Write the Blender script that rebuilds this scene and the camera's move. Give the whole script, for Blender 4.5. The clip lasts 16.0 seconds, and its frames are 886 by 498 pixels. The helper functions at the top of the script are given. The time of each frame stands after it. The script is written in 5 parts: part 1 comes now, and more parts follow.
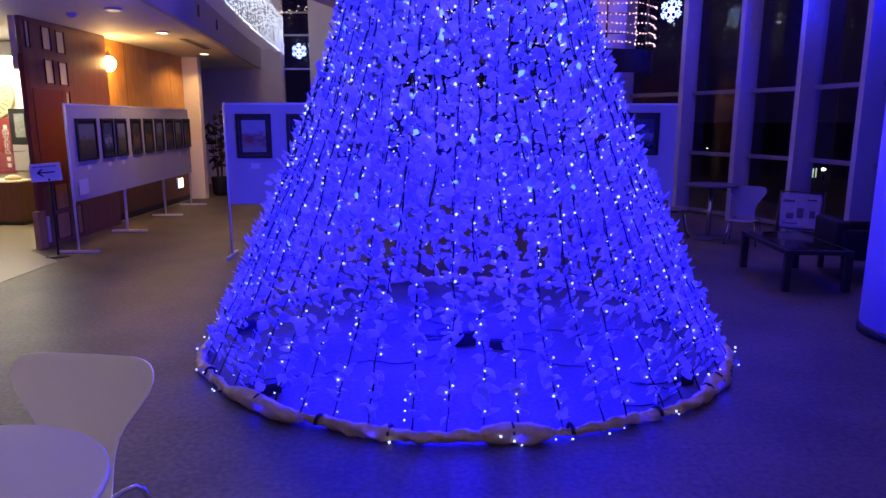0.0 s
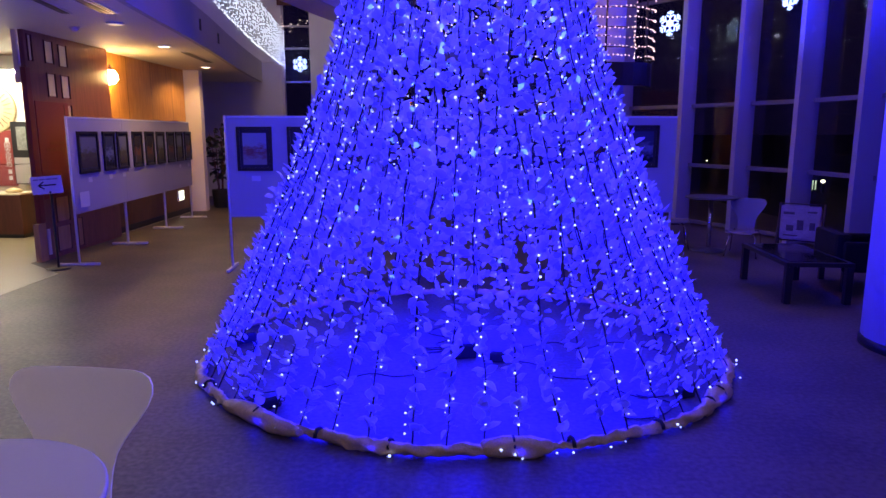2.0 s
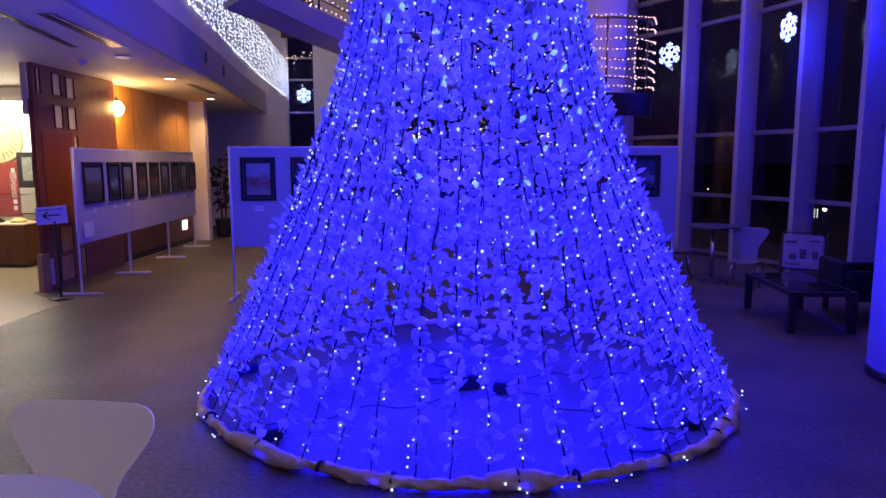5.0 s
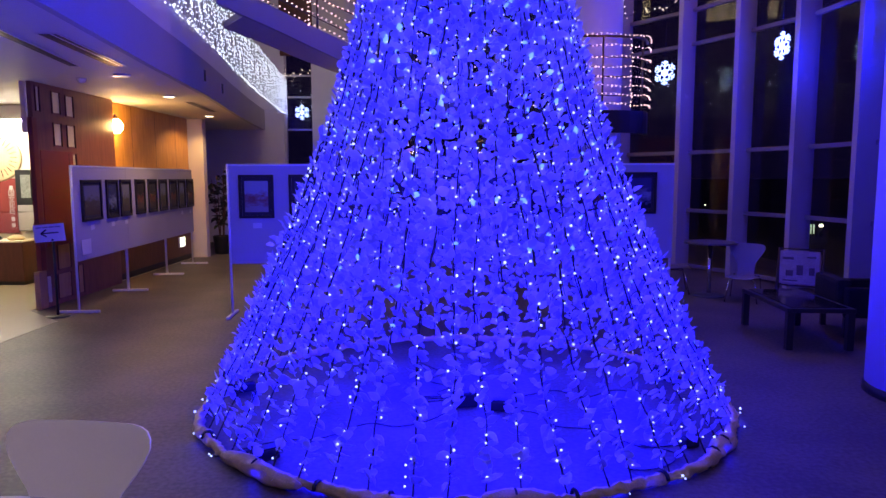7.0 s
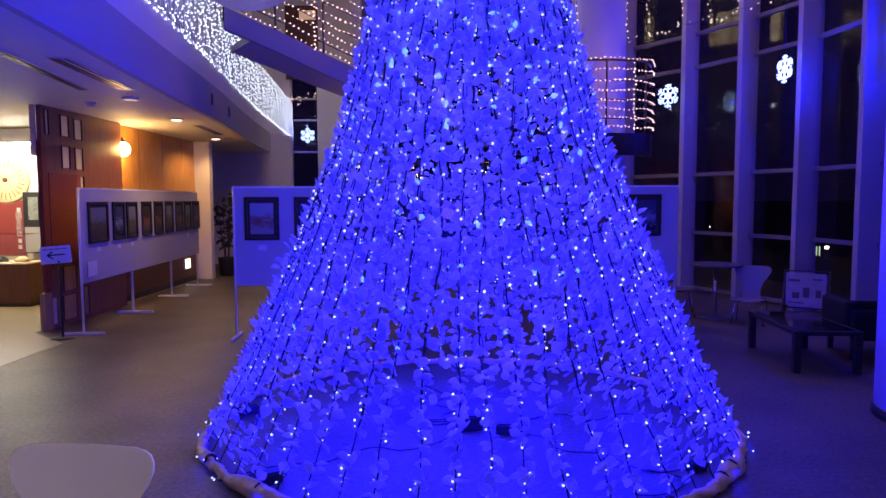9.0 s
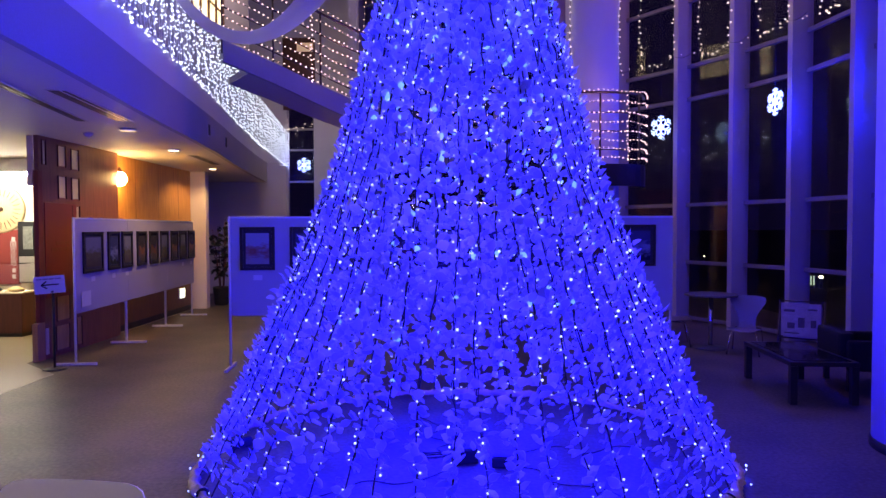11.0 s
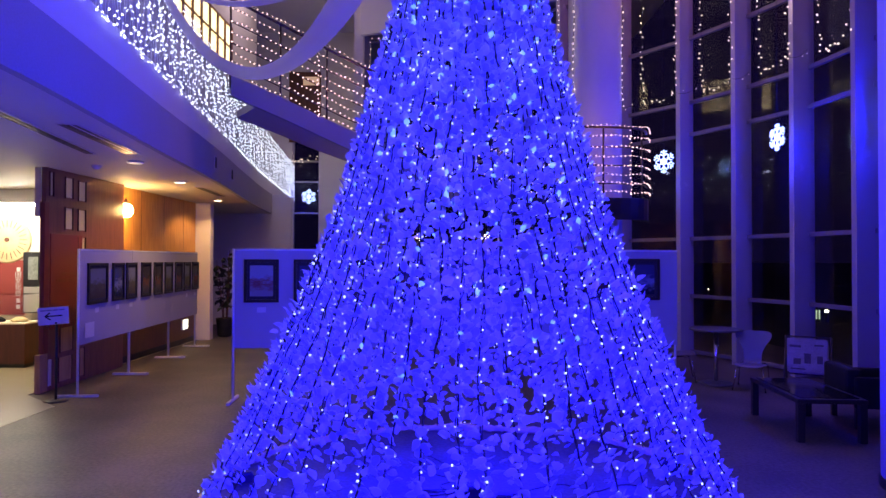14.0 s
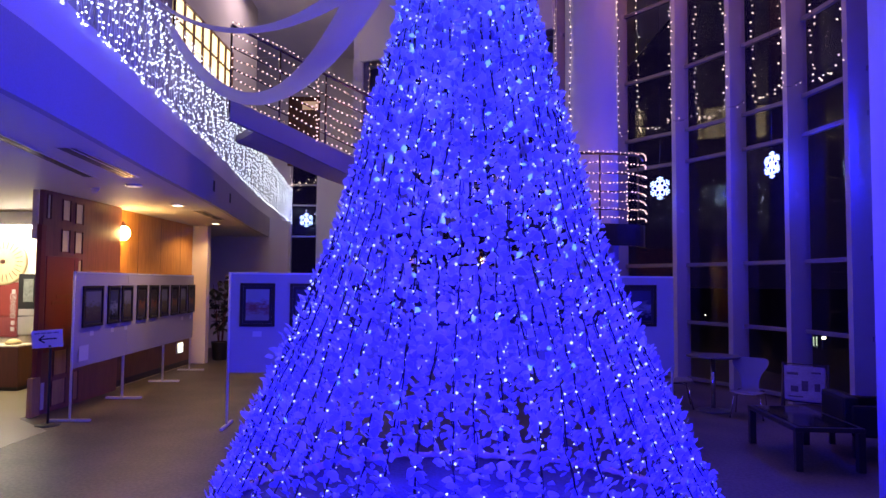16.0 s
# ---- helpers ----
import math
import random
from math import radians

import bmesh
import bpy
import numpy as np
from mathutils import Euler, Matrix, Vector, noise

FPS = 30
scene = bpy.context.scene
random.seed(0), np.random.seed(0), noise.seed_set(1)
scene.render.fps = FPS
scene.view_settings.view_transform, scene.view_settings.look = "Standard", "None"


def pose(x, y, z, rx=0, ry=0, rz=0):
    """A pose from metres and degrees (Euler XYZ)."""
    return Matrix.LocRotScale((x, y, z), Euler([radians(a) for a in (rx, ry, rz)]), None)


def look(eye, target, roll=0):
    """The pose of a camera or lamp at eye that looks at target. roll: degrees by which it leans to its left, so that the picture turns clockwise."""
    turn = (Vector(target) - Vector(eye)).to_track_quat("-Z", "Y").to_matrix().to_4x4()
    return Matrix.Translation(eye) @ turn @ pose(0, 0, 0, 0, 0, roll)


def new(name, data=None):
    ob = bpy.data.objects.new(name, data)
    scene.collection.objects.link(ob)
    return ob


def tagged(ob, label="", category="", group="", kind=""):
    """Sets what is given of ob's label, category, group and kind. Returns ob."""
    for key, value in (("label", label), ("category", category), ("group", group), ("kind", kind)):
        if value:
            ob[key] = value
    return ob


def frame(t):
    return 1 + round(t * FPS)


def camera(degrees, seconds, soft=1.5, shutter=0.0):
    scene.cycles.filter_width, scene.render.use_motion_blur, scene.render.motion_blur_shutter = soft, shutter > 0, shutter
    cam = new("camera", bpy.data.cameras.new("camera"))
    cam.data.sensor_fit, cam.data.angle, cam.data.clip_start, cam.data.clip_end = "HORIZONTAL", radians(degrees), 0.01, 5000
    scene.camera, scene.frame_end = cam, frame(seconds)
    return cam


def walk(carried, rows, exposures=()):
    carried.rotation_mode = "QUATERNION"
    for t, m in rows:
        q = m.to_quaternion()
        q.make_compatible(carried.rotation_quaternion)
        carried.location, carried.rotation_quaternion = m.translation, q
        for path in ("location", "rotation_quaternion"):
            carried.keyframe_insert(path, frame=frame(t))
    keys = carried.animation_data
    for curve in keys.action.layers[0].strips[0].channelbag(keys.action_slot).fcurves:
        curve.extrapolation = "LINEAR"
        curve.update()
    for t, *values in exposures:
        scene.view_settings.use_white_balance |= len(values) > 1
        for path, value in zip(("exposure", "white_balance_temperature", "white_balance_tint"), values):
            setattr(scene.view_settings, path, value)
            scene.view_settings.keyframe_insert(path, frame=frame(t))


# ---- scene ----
# camera: a hand-held upward tilt from one spot, 1.55 m above the floor
cam = camera(67.49, 16.0)
walk(cam, [
    (0.0, look((0.000, 0.000, 1.550), (-0.0000, 4.9070, 0.5900), 0.00)),
    (0.5, look((-0.001, 0.004, 1.548), (-0.0036, 4.9136, 0.6034), 0.03)),
    (1.0, look((0.000, 0.001, 1.551), (-0.0019, 4.9131, 0.6191), -0.03)),
    (1.5, look((0.001, -0.004, 1.552), (-0.0018, 4.9134, 0.6468), -0.03)),
    (2.0, look((0.001, 0.000, 1.552), (-0.0017, 4.9240, 0.6819), -0.04)),
    (2.5, look((0.001, 0.001, 1.551), (-0.0102, 4.9311, 0.7190), -0.08)),
    (3.0, look((-0.003, 0.001, 1.553), (-0.0270, 4.9386, 0.7658), -0.05)),
    (3.5, look((-0.003, 0.000, 1.555), (-0.0530, 4.9444, 0.8136), -0.07)),
    (4.0, look((-0.005, 0.002, 1.560), (-0.0470, 4.9499, 0.8426), -0.10)),
    (6.5, look((-0.000, -0.007, 1.570), (0.0000, 4.9615, 1.0059), -0.16)),
    (7.0, look((-0.000, -0.010, 1.577), (-0.0028, 4.9610, 1.0371), -0.22)),
    (7.5, look((0.001, -0.011, 1.577), (-0.0130, 4.9642, 1.0784), -0.46)),
    (8.0, look((-0.000, -0.010, 1.578), (-0.0177, 4.9679, 1.1126), -0.38)),
    (8.5, look((-0.004, -0.009, 1.579), (-0.0301, 4.9731, 1.1562), -0.30)),
    (9.0, look((-0.003, -0.012, 1.580), (-0.0383, 4.9737, 1.2036), -0.23)),
    (11.5, look((-0.002, -0.021, 1.600), (0.0079, 4.9777, 1.4886), -0.12)),
    (12.0, look((-0.004, -0.023, 1.606), (0.0122, 4.9768, 1.5365), -0.07)),
    (12.5, look((-0.007, -0.025, 1.610), (-0.0006, 4.9744, 1.5837), -0.07)),
    (13.0, look((-0.008, -0.027, 1.609), (-0.0416, 4.9729, 1.6237), 0.03)),
    (13.5, look((-0.007, -0.027, 1.611), (-0.0430, 4.9724, 1.6654), 0.14)),
    (14.0, look((-0.008, -0.028, 1.618), (-0.0344, 4.9716, 1.6935), 0.12)),
    (14.5, look((-0.008, -0.028, 1.622), (-0.0374, 4.9705, 1.7371), 0.35)),
    (15.0, look((-0.008, -0.035, 1.631), (-0.0284, 4.9623, 1.7933), 0.44)),
    (15.5, look((-0.005, -0.034, 1.630), (-0.0122, 4.9619, 1.8377), 0.40)),
    (16.0, look((-0.002, -0.035, 1.631), (-0.0092, 4.9586, 1.8857), 0.47)),
])

# ---- light ----
world = bpy.data.worlds.new("night")
scene.world = world
world.use_nodes = True
world.node_tree.nodes["Background"].inputs["Color"].default_value = (0.0022, 0.0012, 0.011, 1)
world.node_tree.nodes["Background"].inputs["Strength"].default_value = 1.0
scene.view_settings.exposure = 0.0

BLUE = (0.0028, 0.0010, 1.0)
WARM = (1.0, 0.62, 0.30)


def lamp(name, kind, place, watts, color, size=0.1, target=None, angle=90, blend=0.6):
    data = bpy.data.lights.new(name, kind)
    data.energy, data.color = watts, color
    if kind == "AREA":
        data.size = size
    else:
        data.shadow_soft_size = size
    if kind == "SPOT":
        data.spot_size, data.spot_blend = radians(angle), blend
    ob = new(name, data)
    ob.matrix_world = look(place, target) if target else Matrix.Translation(place)
    return ob


TREE = (0.15, 4.617)  # axis of the light tree
# the tree's strings of blue diodes, gathered into a few sources inside its cone
for zl, wl in ((0.6, 58), (1.2, 46), (1.9, 40), (2.6, 36), (3.3, 32), (4.1, 26), (4.65, 14)):
    lamp("tree_glow", "POINT", (TREE[0], TREE[1], zl), wl, (BLUE[0] + 0.004 * zl, 0.0012 + 0.012 * max(0, zl - 1.2) + 0.10 * max(0, zl - 3.4), 1.0), 0.10)
for k in range(10):
    a = k * math.tau / 10 + 0.2
    rl = 0.75 if math.sin(a) > 0.2 else 1.15
    lamp("tree_glow", "POINT", (TREE[0] + rl * math.cos(a), TREE[1] + 0.89 * rl * math.sin(a), 0.32), 37, BLUE, 0.25)
# and the diodes on its skin, which shine outwards
for zl, rl in ((0.85, 1.58), (1.5, 1.30), (2.15, 1.06), (2.8, 0.88), (3.5, 0.69), (4.2, 0.50)):
    for k in range(8):
        a = k * math.tau / 8 + zl
        lamp("skin_glow", "POINT", (TREE[0] + rl * math.cos(a), TREE[1] + rl * math.sin(a), zl), (7.5 if math.sin(a) > 0.2 else 4.5) if math.cos(a) < -0.4 else 5.0 if math.sin(a) > 0.3 else 7.5 if math.cos(a) > 0.4 else 10.5, (0.026, 0.011 + 0.016 * max(0, zl - 1.8), 1.0), 0.08)
for k in range(16):  # stray diodes along the hose
    a = k * math.tau / 16 + 0.12
    lamp("ring_glow", "POINT", (TREE[0] + 1.865 * math.cos(a), TREE[1] + 1.69 * math.sin(a), 0.045), 0.25, BLUE, 0.02)
# soffit downlights, wall lamp, exhibition room, white light net
# the last two of these downlights are unseen, added as fill light
for x, y, w in ((-3.86, 9.52, 74), (-4.35, 12.53, 64), (-3.59, 7.58, 14), (-3.9, 1.2, 3), (-3.9, -2.5, 12)):
    lamp("downlight_glow", "SPOT", (x, y, 2.69), w, WARM, 0.06, (x, y, 0), 150, 0.45)
lamp("room_glow", "AREA", (-7.2, 8.9, 2.6), 75, (1.0, 0.82, 0.52), 1.6, (-7.2, 8.9, 0))
for k in range(18):
    y = 3.6 + k
    lamp("net_glow", "POINT", (-1.74 - 0.145 * y, y, 4.05), 0.75, (0.72, 0.76, 1.0), 0.05)
for x, y, z in ((-1.3, 8.6, 3.9), (2.3, 9.15, 3.2), (3.9, 7.6, 7.7), (3.2, 10.0, 7.7)):
    lamp("string_glow", "POINT", (x, y, z), 5 if z < 5 else 42, (1.0, 0.40, 0.42), 0.04)
# unseen downlight, added in front of the chair to brighten it
lamp("downlight_glow", "SPOT", (-2.2, -0.9, 2.69), 17, (1.0, 0.80, 0.62), 0.06, (-1.8, 0.2, 0), 150, 0.8)
# unseen warm lamps added above the upper gallery to brighten its walls
lamp("gallery_fill", "AREA", (-4.0, 15.6, 8.8), 85, (1.0, 0.72, 0.78), 1.5, (-3.6, 15.6, 0))
lamp("gallery_fill", "AREA", (-6.5, 9.0, 8.8), 50, (1.0, 0.78, 0.64), 1.5, (-6.0, 9.0, 0))
# unseen lamp added high behind the visitor to lift the foreground
lamp("rear_fill", "AREA", (0.0, -4.0, 6.2), 34, (1.0, 0.78, 0.70), 1.2, (-0.8, 1.6, 0))
# unseen spot added from the right to brighten the chair and table
lamp("chair_fill", "SPOT", (3.5, -1.0, 4.5), 420, (1.0, 0.80, 0.64), 0.08, (-1.1, 1.75, 0.6), 22, 1.0)

# ---- materials ----


def material(name, base, rough=0.5, metal=0.0, vary=0.15, scale=8.0, fine=120.0, bump=0.05, emit=None, power=0.0, tint=None, coat=0.0, spread=0.4):
    """A procedural surface: a base colour with broad and fine variation, roughness wear and fine relief."""
    m = bpy.data.materials.new(name)
    m.use_nodes = True
    nt = m.node_tree
    b = nt.nodes["Principled BSDF"]
    b.inputs["Metallic"].default_value = metal
    b.inputs["Coat Weight"].default_value = coat
    co = nt.nodes.new("ShaderNodeTexCoord")
    big = nt.nodes.new("ShaderNodeTexNoise")
    big.inputs["Scale"].default_value, big.inputs["Detail"].default_value = scale, 5
    small = nt.nodes.new("ShaderNodeTexNoise")
    small.inputs["Scale"].default_value, small.inputs["Detail"].default_value = fine, 3
    both = nt.nodes.new("ShaderNodeMath")
    both.operation = "ADD"
    for n in (big, small):
        nt.links.new(co.outputs["Object"], n.inputs["Vector"])
    nt.links.new(big.outputs["Fac"], both.inputs[0])
    nt.links.new(small.outputs["Fac"], both.inputs[1])
    ramp = nt.nodes.new("ShaderNodeMapRange")
    ramp.inputs["From Min"].default_value, ramp.inputs["From Max"].default_value = 1 - spread, 1 + spread
    nt.links.new(both.outputs[0], ramp.inputs["Value"])
    mix = nt.nodes.new("ShaderNodeMix")
    mix.data_type = "RGBA"
    lo = tint or [c * (1 - vary) for c in base]
    hi = [min(1, c * (1 + vary)) for c in base]
    mix.inputs["A"].default_value, mix.inputs["B"].default_value = (*lo, 1), (*hi, 1)
    nt.links.new(ramp.outputs["Result"], mix.inputs["Factor"])
    nt.links.new(mix.outputs["Result"], b.inputs["Base Color"])
    rr = nt.nodes.new("ShaderNodeMapRange")
    rr.inputs["To Min"].default_value, rr.inputs["To Max"].default_value = max(0.03, rough - 0.08), min(1, rough + 0.08)
    nt.links.new(big.outputs["Fac"], rr.inputs["Value"])
    nt.links.new(rr.outputs["Result"], b.inputs["Roughness"])
    if bump:
        bp = nt.nodes.new("ShaderNodeBump")
        bp.inputs["Strength"].default_value, bp.inputs["Distance"].default_value = bump, 0.01
        nt.links.new(small.outputs["Fac"], bp.inputs["Height"])
        nt.links.new(bp.outputs["Normal"], b.inputs["Normal"])
    if emit:
        b.inputs["Emission Color"].default_value, b.inputs["Emission Strength"].default_value = (*emit, 1), power
    return m


def wood(name, dark, light, rough=0.4, axis="Z", scale=3.0, coat=0.2):
    m = bpy.data.materials.new(name)
    m.use_nodes = True
    nt = m.node_tree
    b = nt.nodes["Principled BSDF"]
    b.inputs["Roughness"].default_value, b.inputs["Coat Weight"].default_value = rough, coat
    co = nt.nodes.new("ShaderNodeTexCoord")
    mp = nt.nodes.new("ShaderNodeMapping")
    mp.inputs["Scale"].default_value = [0.12 if k == axis else 1.0 for k in "XYZ"]
    ns = nt.nodes.new("ShaderNodeTexNoise")
    ns.inputs["Scale"].default_value, ns.inputs["Detail"].default_value, ns.inputs["Distortion"].default_value = scale * 8, 6, 0.6
    n2 = nt.nodes.new("ShaderNodeTexNoise")
    n2.inputs["Scale"].default_value = 1.3
    nt.links.new(co.outputs["Object"], mp.inputs["Vector"])
    nt.links.new(mp.outputs["Vector"], ns.inputs["Vector"])
    nt.links.new(co.outputs["Object"], n2.inputs["Vector"])
    ad = nt.nodes.new("ShaderNodeMath")
    ad.operation = "MULTIPLY_ADD"
    ad.inputs[1].default_value = 0.45
    nt.links.new(n2.outputs["Fac"], ad.inputs[0])
    nt.links.new(ns.outputs["Fac"], ad.inputs[2])
    rm = nt.nodes.new("ShaderNodeMapRange")
    rm.inputs["From Min"].default_value, rm.inputs["From Max"].default_value = 0.45, 0.95
    nt.links.new(ad.outputs[0], rm.inputs["Value"])
    mix = nt.nodes.new("ShaderNodeMix")
    mix.data_type = "RGBA"
    mix.inputs["A"].default_value, mix.inputs["B"].default_value = (*dark, 1), (*light, 1)
    nt.links.new(rm.outputs["Result"], mix.inputs["Factor"])
    nt.links.new(mix.outputs["Result"], b.inputs["Base Color"])
    bp = nt.nodes.new("ShaderNodeBump")
    bp.inputs["Strength"].default_value, bp.inputs["Distance"].default_value = 0.08, 0.004
    nt.links.new(ns.outputs["Fac"], bp.inputs["Height"])
    nt.links.new(bp.outputs["Normal"], b.inputs["Normal"])
    return m


def glow(name, color, power, lights=False):
    m = bpy.data.materials.new(name)
    m.use_nodes = True
    b = m.node_tree.nodes["Principled BSDF"]
    b.inputs["Base Color"].default_value = (0.8, 0.8, 0.8, 1)
    b.inputs["Emission Color"].default_value, b.inputs["Emission Strength"].default_value = (*color, 1), power
    m.cycles.emission_sampling = "FRONT" if lights else "NONE"
    return m


def sheer(name, color, share, rough=0.6, dim=(0.24, 0.24, 0.55)):
    """Thin cloth or frosted film: part of the light passes through."""
    m = bpy.data.materials.new(name)
    m.use_nodes = True
    nt = m.node_tree
    out = nt.nodes["Material Output"]
    b = nt.nodes["Principled BSDF"]
    b.inputs["Roughness"].default_value = rough
    tr = nt.nodes.new("ShaderNodeBsdfTranslucent")
    rnd = nt.nodes.new("ShaderNodeNewGeometry")
    mix = nt.nodes.new("ShaderNodeMix")
    mix.data_type = "RGBA"
    mix.inputs["A"].default_value = (*[c * s for c, s in zip(color, dim)], 1)
    mix.inputs["B"].default_value = (*color, 1)
    own = nt.nodes.new("ShaderNodeObjectInfo")
    add = nt.nodes.new("ShaderNodeMath")
    add.operation = "ADD"
    fr = nt.nodes.new("ShaderNodeMath")
    fr.operation = "FRACT"
    nt.links.new(rnd.outputs["Random Per Island"], add.inputs[0])
    nt.links.new(own.outputs["Random"], add.inputs[1])
    nt.links.new(add.outputs[0], fr.inputs[0])
    nt.links.new(fr.outputs[0], mix.inputs["Factor"])
    nt.links.new(mix.outputs["Result"], b.inputs["Base Color"])
    nt.links.new(mix.outputs["Result"], tr.inputs["Color"])
    ms = nt.nodes.new("ShaderNodeMixShader")
    ms.inputs["Fac"].default_value = share
    nt.links.new(b.outputs[0], ms.inputs[1])
    nt.links.new(tr.outputs[0], ms.inputs[2])
    nt.links.new(ms.outputs[0], out.inputs["Surface"])
    return m


def clear(name, tint=(1, 1, 1), rough=0.02):
    """A flat pane: see-through, with gloss that grows towards grazing angles."""
    m = bpy.data.materials.new(name)
    m.use_nodes = True
    nt = m.node_tree
    out = nt.nodes["Material Output"]
    t = nt.nodes.new("ShaderNodeBsdfTransparent")
    t.inputs["Color"].default_value = (*tint, 1)
    g = nt.nodes.new("ShaderNodeBsdfGlossy")
    g.inputs["Roughness"].default_value = rough
    lw = nt.nodes.new("ShaderNodeLayerWeight")
    lw.inputs["Blend"].default_value = 0.5
    pw = nt.nodes.new("ShaderNodeMath")
    pw.operation = "POWER"
    pw.inputs[1].default_value = 4.0
    nt.links.new(lw.outputs["Facing"], pw.inputs[0])
    f = nt.nodes.new("ShaderNodeMath")
    f.operation = "MULTIPLY_ADD"
    f.inputs[1].default_value, f.inputs[2].default_value = 0.97, 0.025
    nt.links.new(pw.outputs[0], f.inputs[0])
    ms = nt.nodes.new("ShaderNodeMixShader")
    nt.links.new(f.outputs[0], ms.inputs["Fac"])
    nt.links.new(t.outputs[0], ms.inputs[1])
    nt.links.new(g.outputs[0], ms.inputs[2])
    nt.links.new(ms.outputs[0], out.inputs["Surface"])
    return m


M_FLOOR = material("stone_floor", (0.100, 0.082, 0.072), 0.52, vary=0.40, scale=1.7, fine=34, bump=0.08, spread=0.2)
M_TILE = material("beige_floor", (0.29, 0.255, 0.18), 0.35, vary=0.12, scale=2, fine=80, bump=0.02)
M_WHITE = material("white_plaster", (0.72, 0.70, 0.68), 0.75, vary=0.05, scale=1.2, fine=90, bump=0.04)
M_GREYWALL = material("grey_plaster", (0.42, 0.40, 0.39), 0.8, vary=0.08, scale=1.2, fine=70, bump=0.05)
M_CEIL = material("soffit_board", (0.66, 0.62, 0.57), 0.7, vary=0.05, scale=1.0, fine=60, bump=0.02)
M_CREAM = material("cream_wall", (0.78, 0.70, 0.55), 0.7, vary=0.05, scale=1.5, bump=0.02)
M_WOOD = wood("amber_veneer", (0.48, 0.195, 0.032), (0.69, 0.345, 0.07), 0.42)
M_DARKWOOD = wood("dark_wood", (0.075, 0.022, 0.012), (0.15, 0.05, 0.025), 0.38)
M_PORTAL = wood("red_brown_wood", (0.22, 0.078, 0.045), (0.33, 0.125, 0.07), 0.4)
M_COUNTER = wood("counter_wood", (0.05, 0.011, 0.008), (0.085, 0.02, 0.013), 0.55, coat=0.0)
M_WAINSCOT = wood("brown_wainscot", (0.13, 0.045, 0.018), (0.20, 0.075, 0.03), 0.42)
M_REDWOOD = wood("red_wood", (0.20, 0.035, 0.022), (0.30, 0.06, 0.035), 0.35)
M_PALEWOOD = wood("pale_wood", (0.50, 0.25, 0.08), (0.70, 0.42, 0.15), 0.4)
M_RED = material("red_panel", (0.28, 0.045, 0.04), 0.45, vary=0.12, scale=2, bump=0.02)
M_PAPER = material("paper_panel", (0.76, 0.62, 0.34), 0.8, vary=0.07, scale=6, fine=180, bump=0.03)
M_TRANSOM = material("grey_steel", (0.20, 0.18, 0.20), 0.45, vary=0.1, scale=3, bump=0.02)
M_BOARD = material("display_board", (0.46, 0.44, 0.45), 0.85, vary=0.05, scale=2.5, fine=160, bump=0.06)
M_ALU = material("white_metal", (0.75, 0.75, 0.76), 0.35, 0.2, vary=0.05, bump=0)
M_CHROME = material("chrome", (0.75, 0.75, 0.78), 0.12, 1.0, vary=0.05, bump=0)
M_BLACK = material("black_plastic", (0.018, 0.018, 0.02), 0.42, vary=0.2, bump=0.02)
M_FRAME = material("black_frame", (0.022, 0.018, 0.017), 0.35, vary=0.2, bump=0.02)
M_MULLION = material("painted_steel", (0.46, 0.42, 0.45), 0.24, vary=0.07, scale=3, bump=0.02, coat=0.5)
M_SHELL = material("white_lacquer", (0.74, 0.72, 0.70), 0.38, vary=0.03, scale=5, bump=0.0, coat=0.15)
# darker copies of the white laminate and lacquer, for the dim window corner
M_DIMTOP = material("dimmed_laminate", (0.10, 0.095, 0.10), 0.45, vary=0.05, scale=5, bump=0.01)
M_DIMSHELL = material("dimmed_lacquer", (0.21, 0.19, 0.20), 0.45, vary=0.05, scale=5, bump=0.0)
M_PRINT = material("newspaper_print", (0.12, 0.10, 0.10), 0.85, vary=0.3, scale=30, bump=0.0)
M_TOP = material("white_laminate", (0.42, 0.40, 0.42), 0.5, vary=0.03, scale=5, bump=0.01)
M_CABLE = material("dark_cable", (0.014, 0.014, 0.022), 0.5, vary=0.2, bump=0)
M_HOSE = material("tan_wrapping", (0.70, 0.52, 0.25), 0.34, vary=0.32, scale=14, fine=150, bump=0.3)
M_LEAF = sheer("frosted_leaf", (0.84, 0.80, 0.96), 0.42, dim=(0.42, 0.40, 0.66))
# a paler strip along both edges of each leaf
M_RIM = sheer("pale_leaf_rim", (0.95, 0.95, 0.97), 0.35, dim=(0.7, 0.7, 0.8))
M_SCREEN = sheer("paper_screen", (0.85, 0.74, 0.52), 0.6, 0.8, (0.85, 0.85, 0.85))
M_RIBBON = sheer("sheer_ribbon", (0.82, 0.78, 0.80), 0.35, dim=(0.9, 0.9, 0.9))
M_PANE = clear("window_pane")
M_NIGHT = material("night_ground", (0.03, 0.035, 0.025), 0.95, vary=0.3, scale=0.3, bump=0.1)
M_LED = glow("blue_white_diode", (0.36, 0.44, 1.0), 3.0)
M_LITLEAF = glow("lit_cyan_leaf", (0.13, 0.38, 1.0), 1.3)
M_NET = glow("cool_white_diode", (0.76, 0.84, 1.0), 6.5)
M_AMBER = glow("warm_diode", (1.0, 0.60, 0.46), 2.5)
M_FLAKE = glow("white_tube", (0.62, 0.85, 1.0), 2.0)
M_LAMP = glow("warm_lamp", (1.0, 0.60, 0.20), 140.0, True)
M_DOWN = glow("downlight_lens", (1.0, 0.82, 0.55), 5.0)
M_TUBE = glow("fluorescent_tube", (1.0, 0.93, 0.76), 190.0, True)
M_DIMLENS = glow("dim_downlight_lens", (1.0, 0.72, 0.42), 0.55)
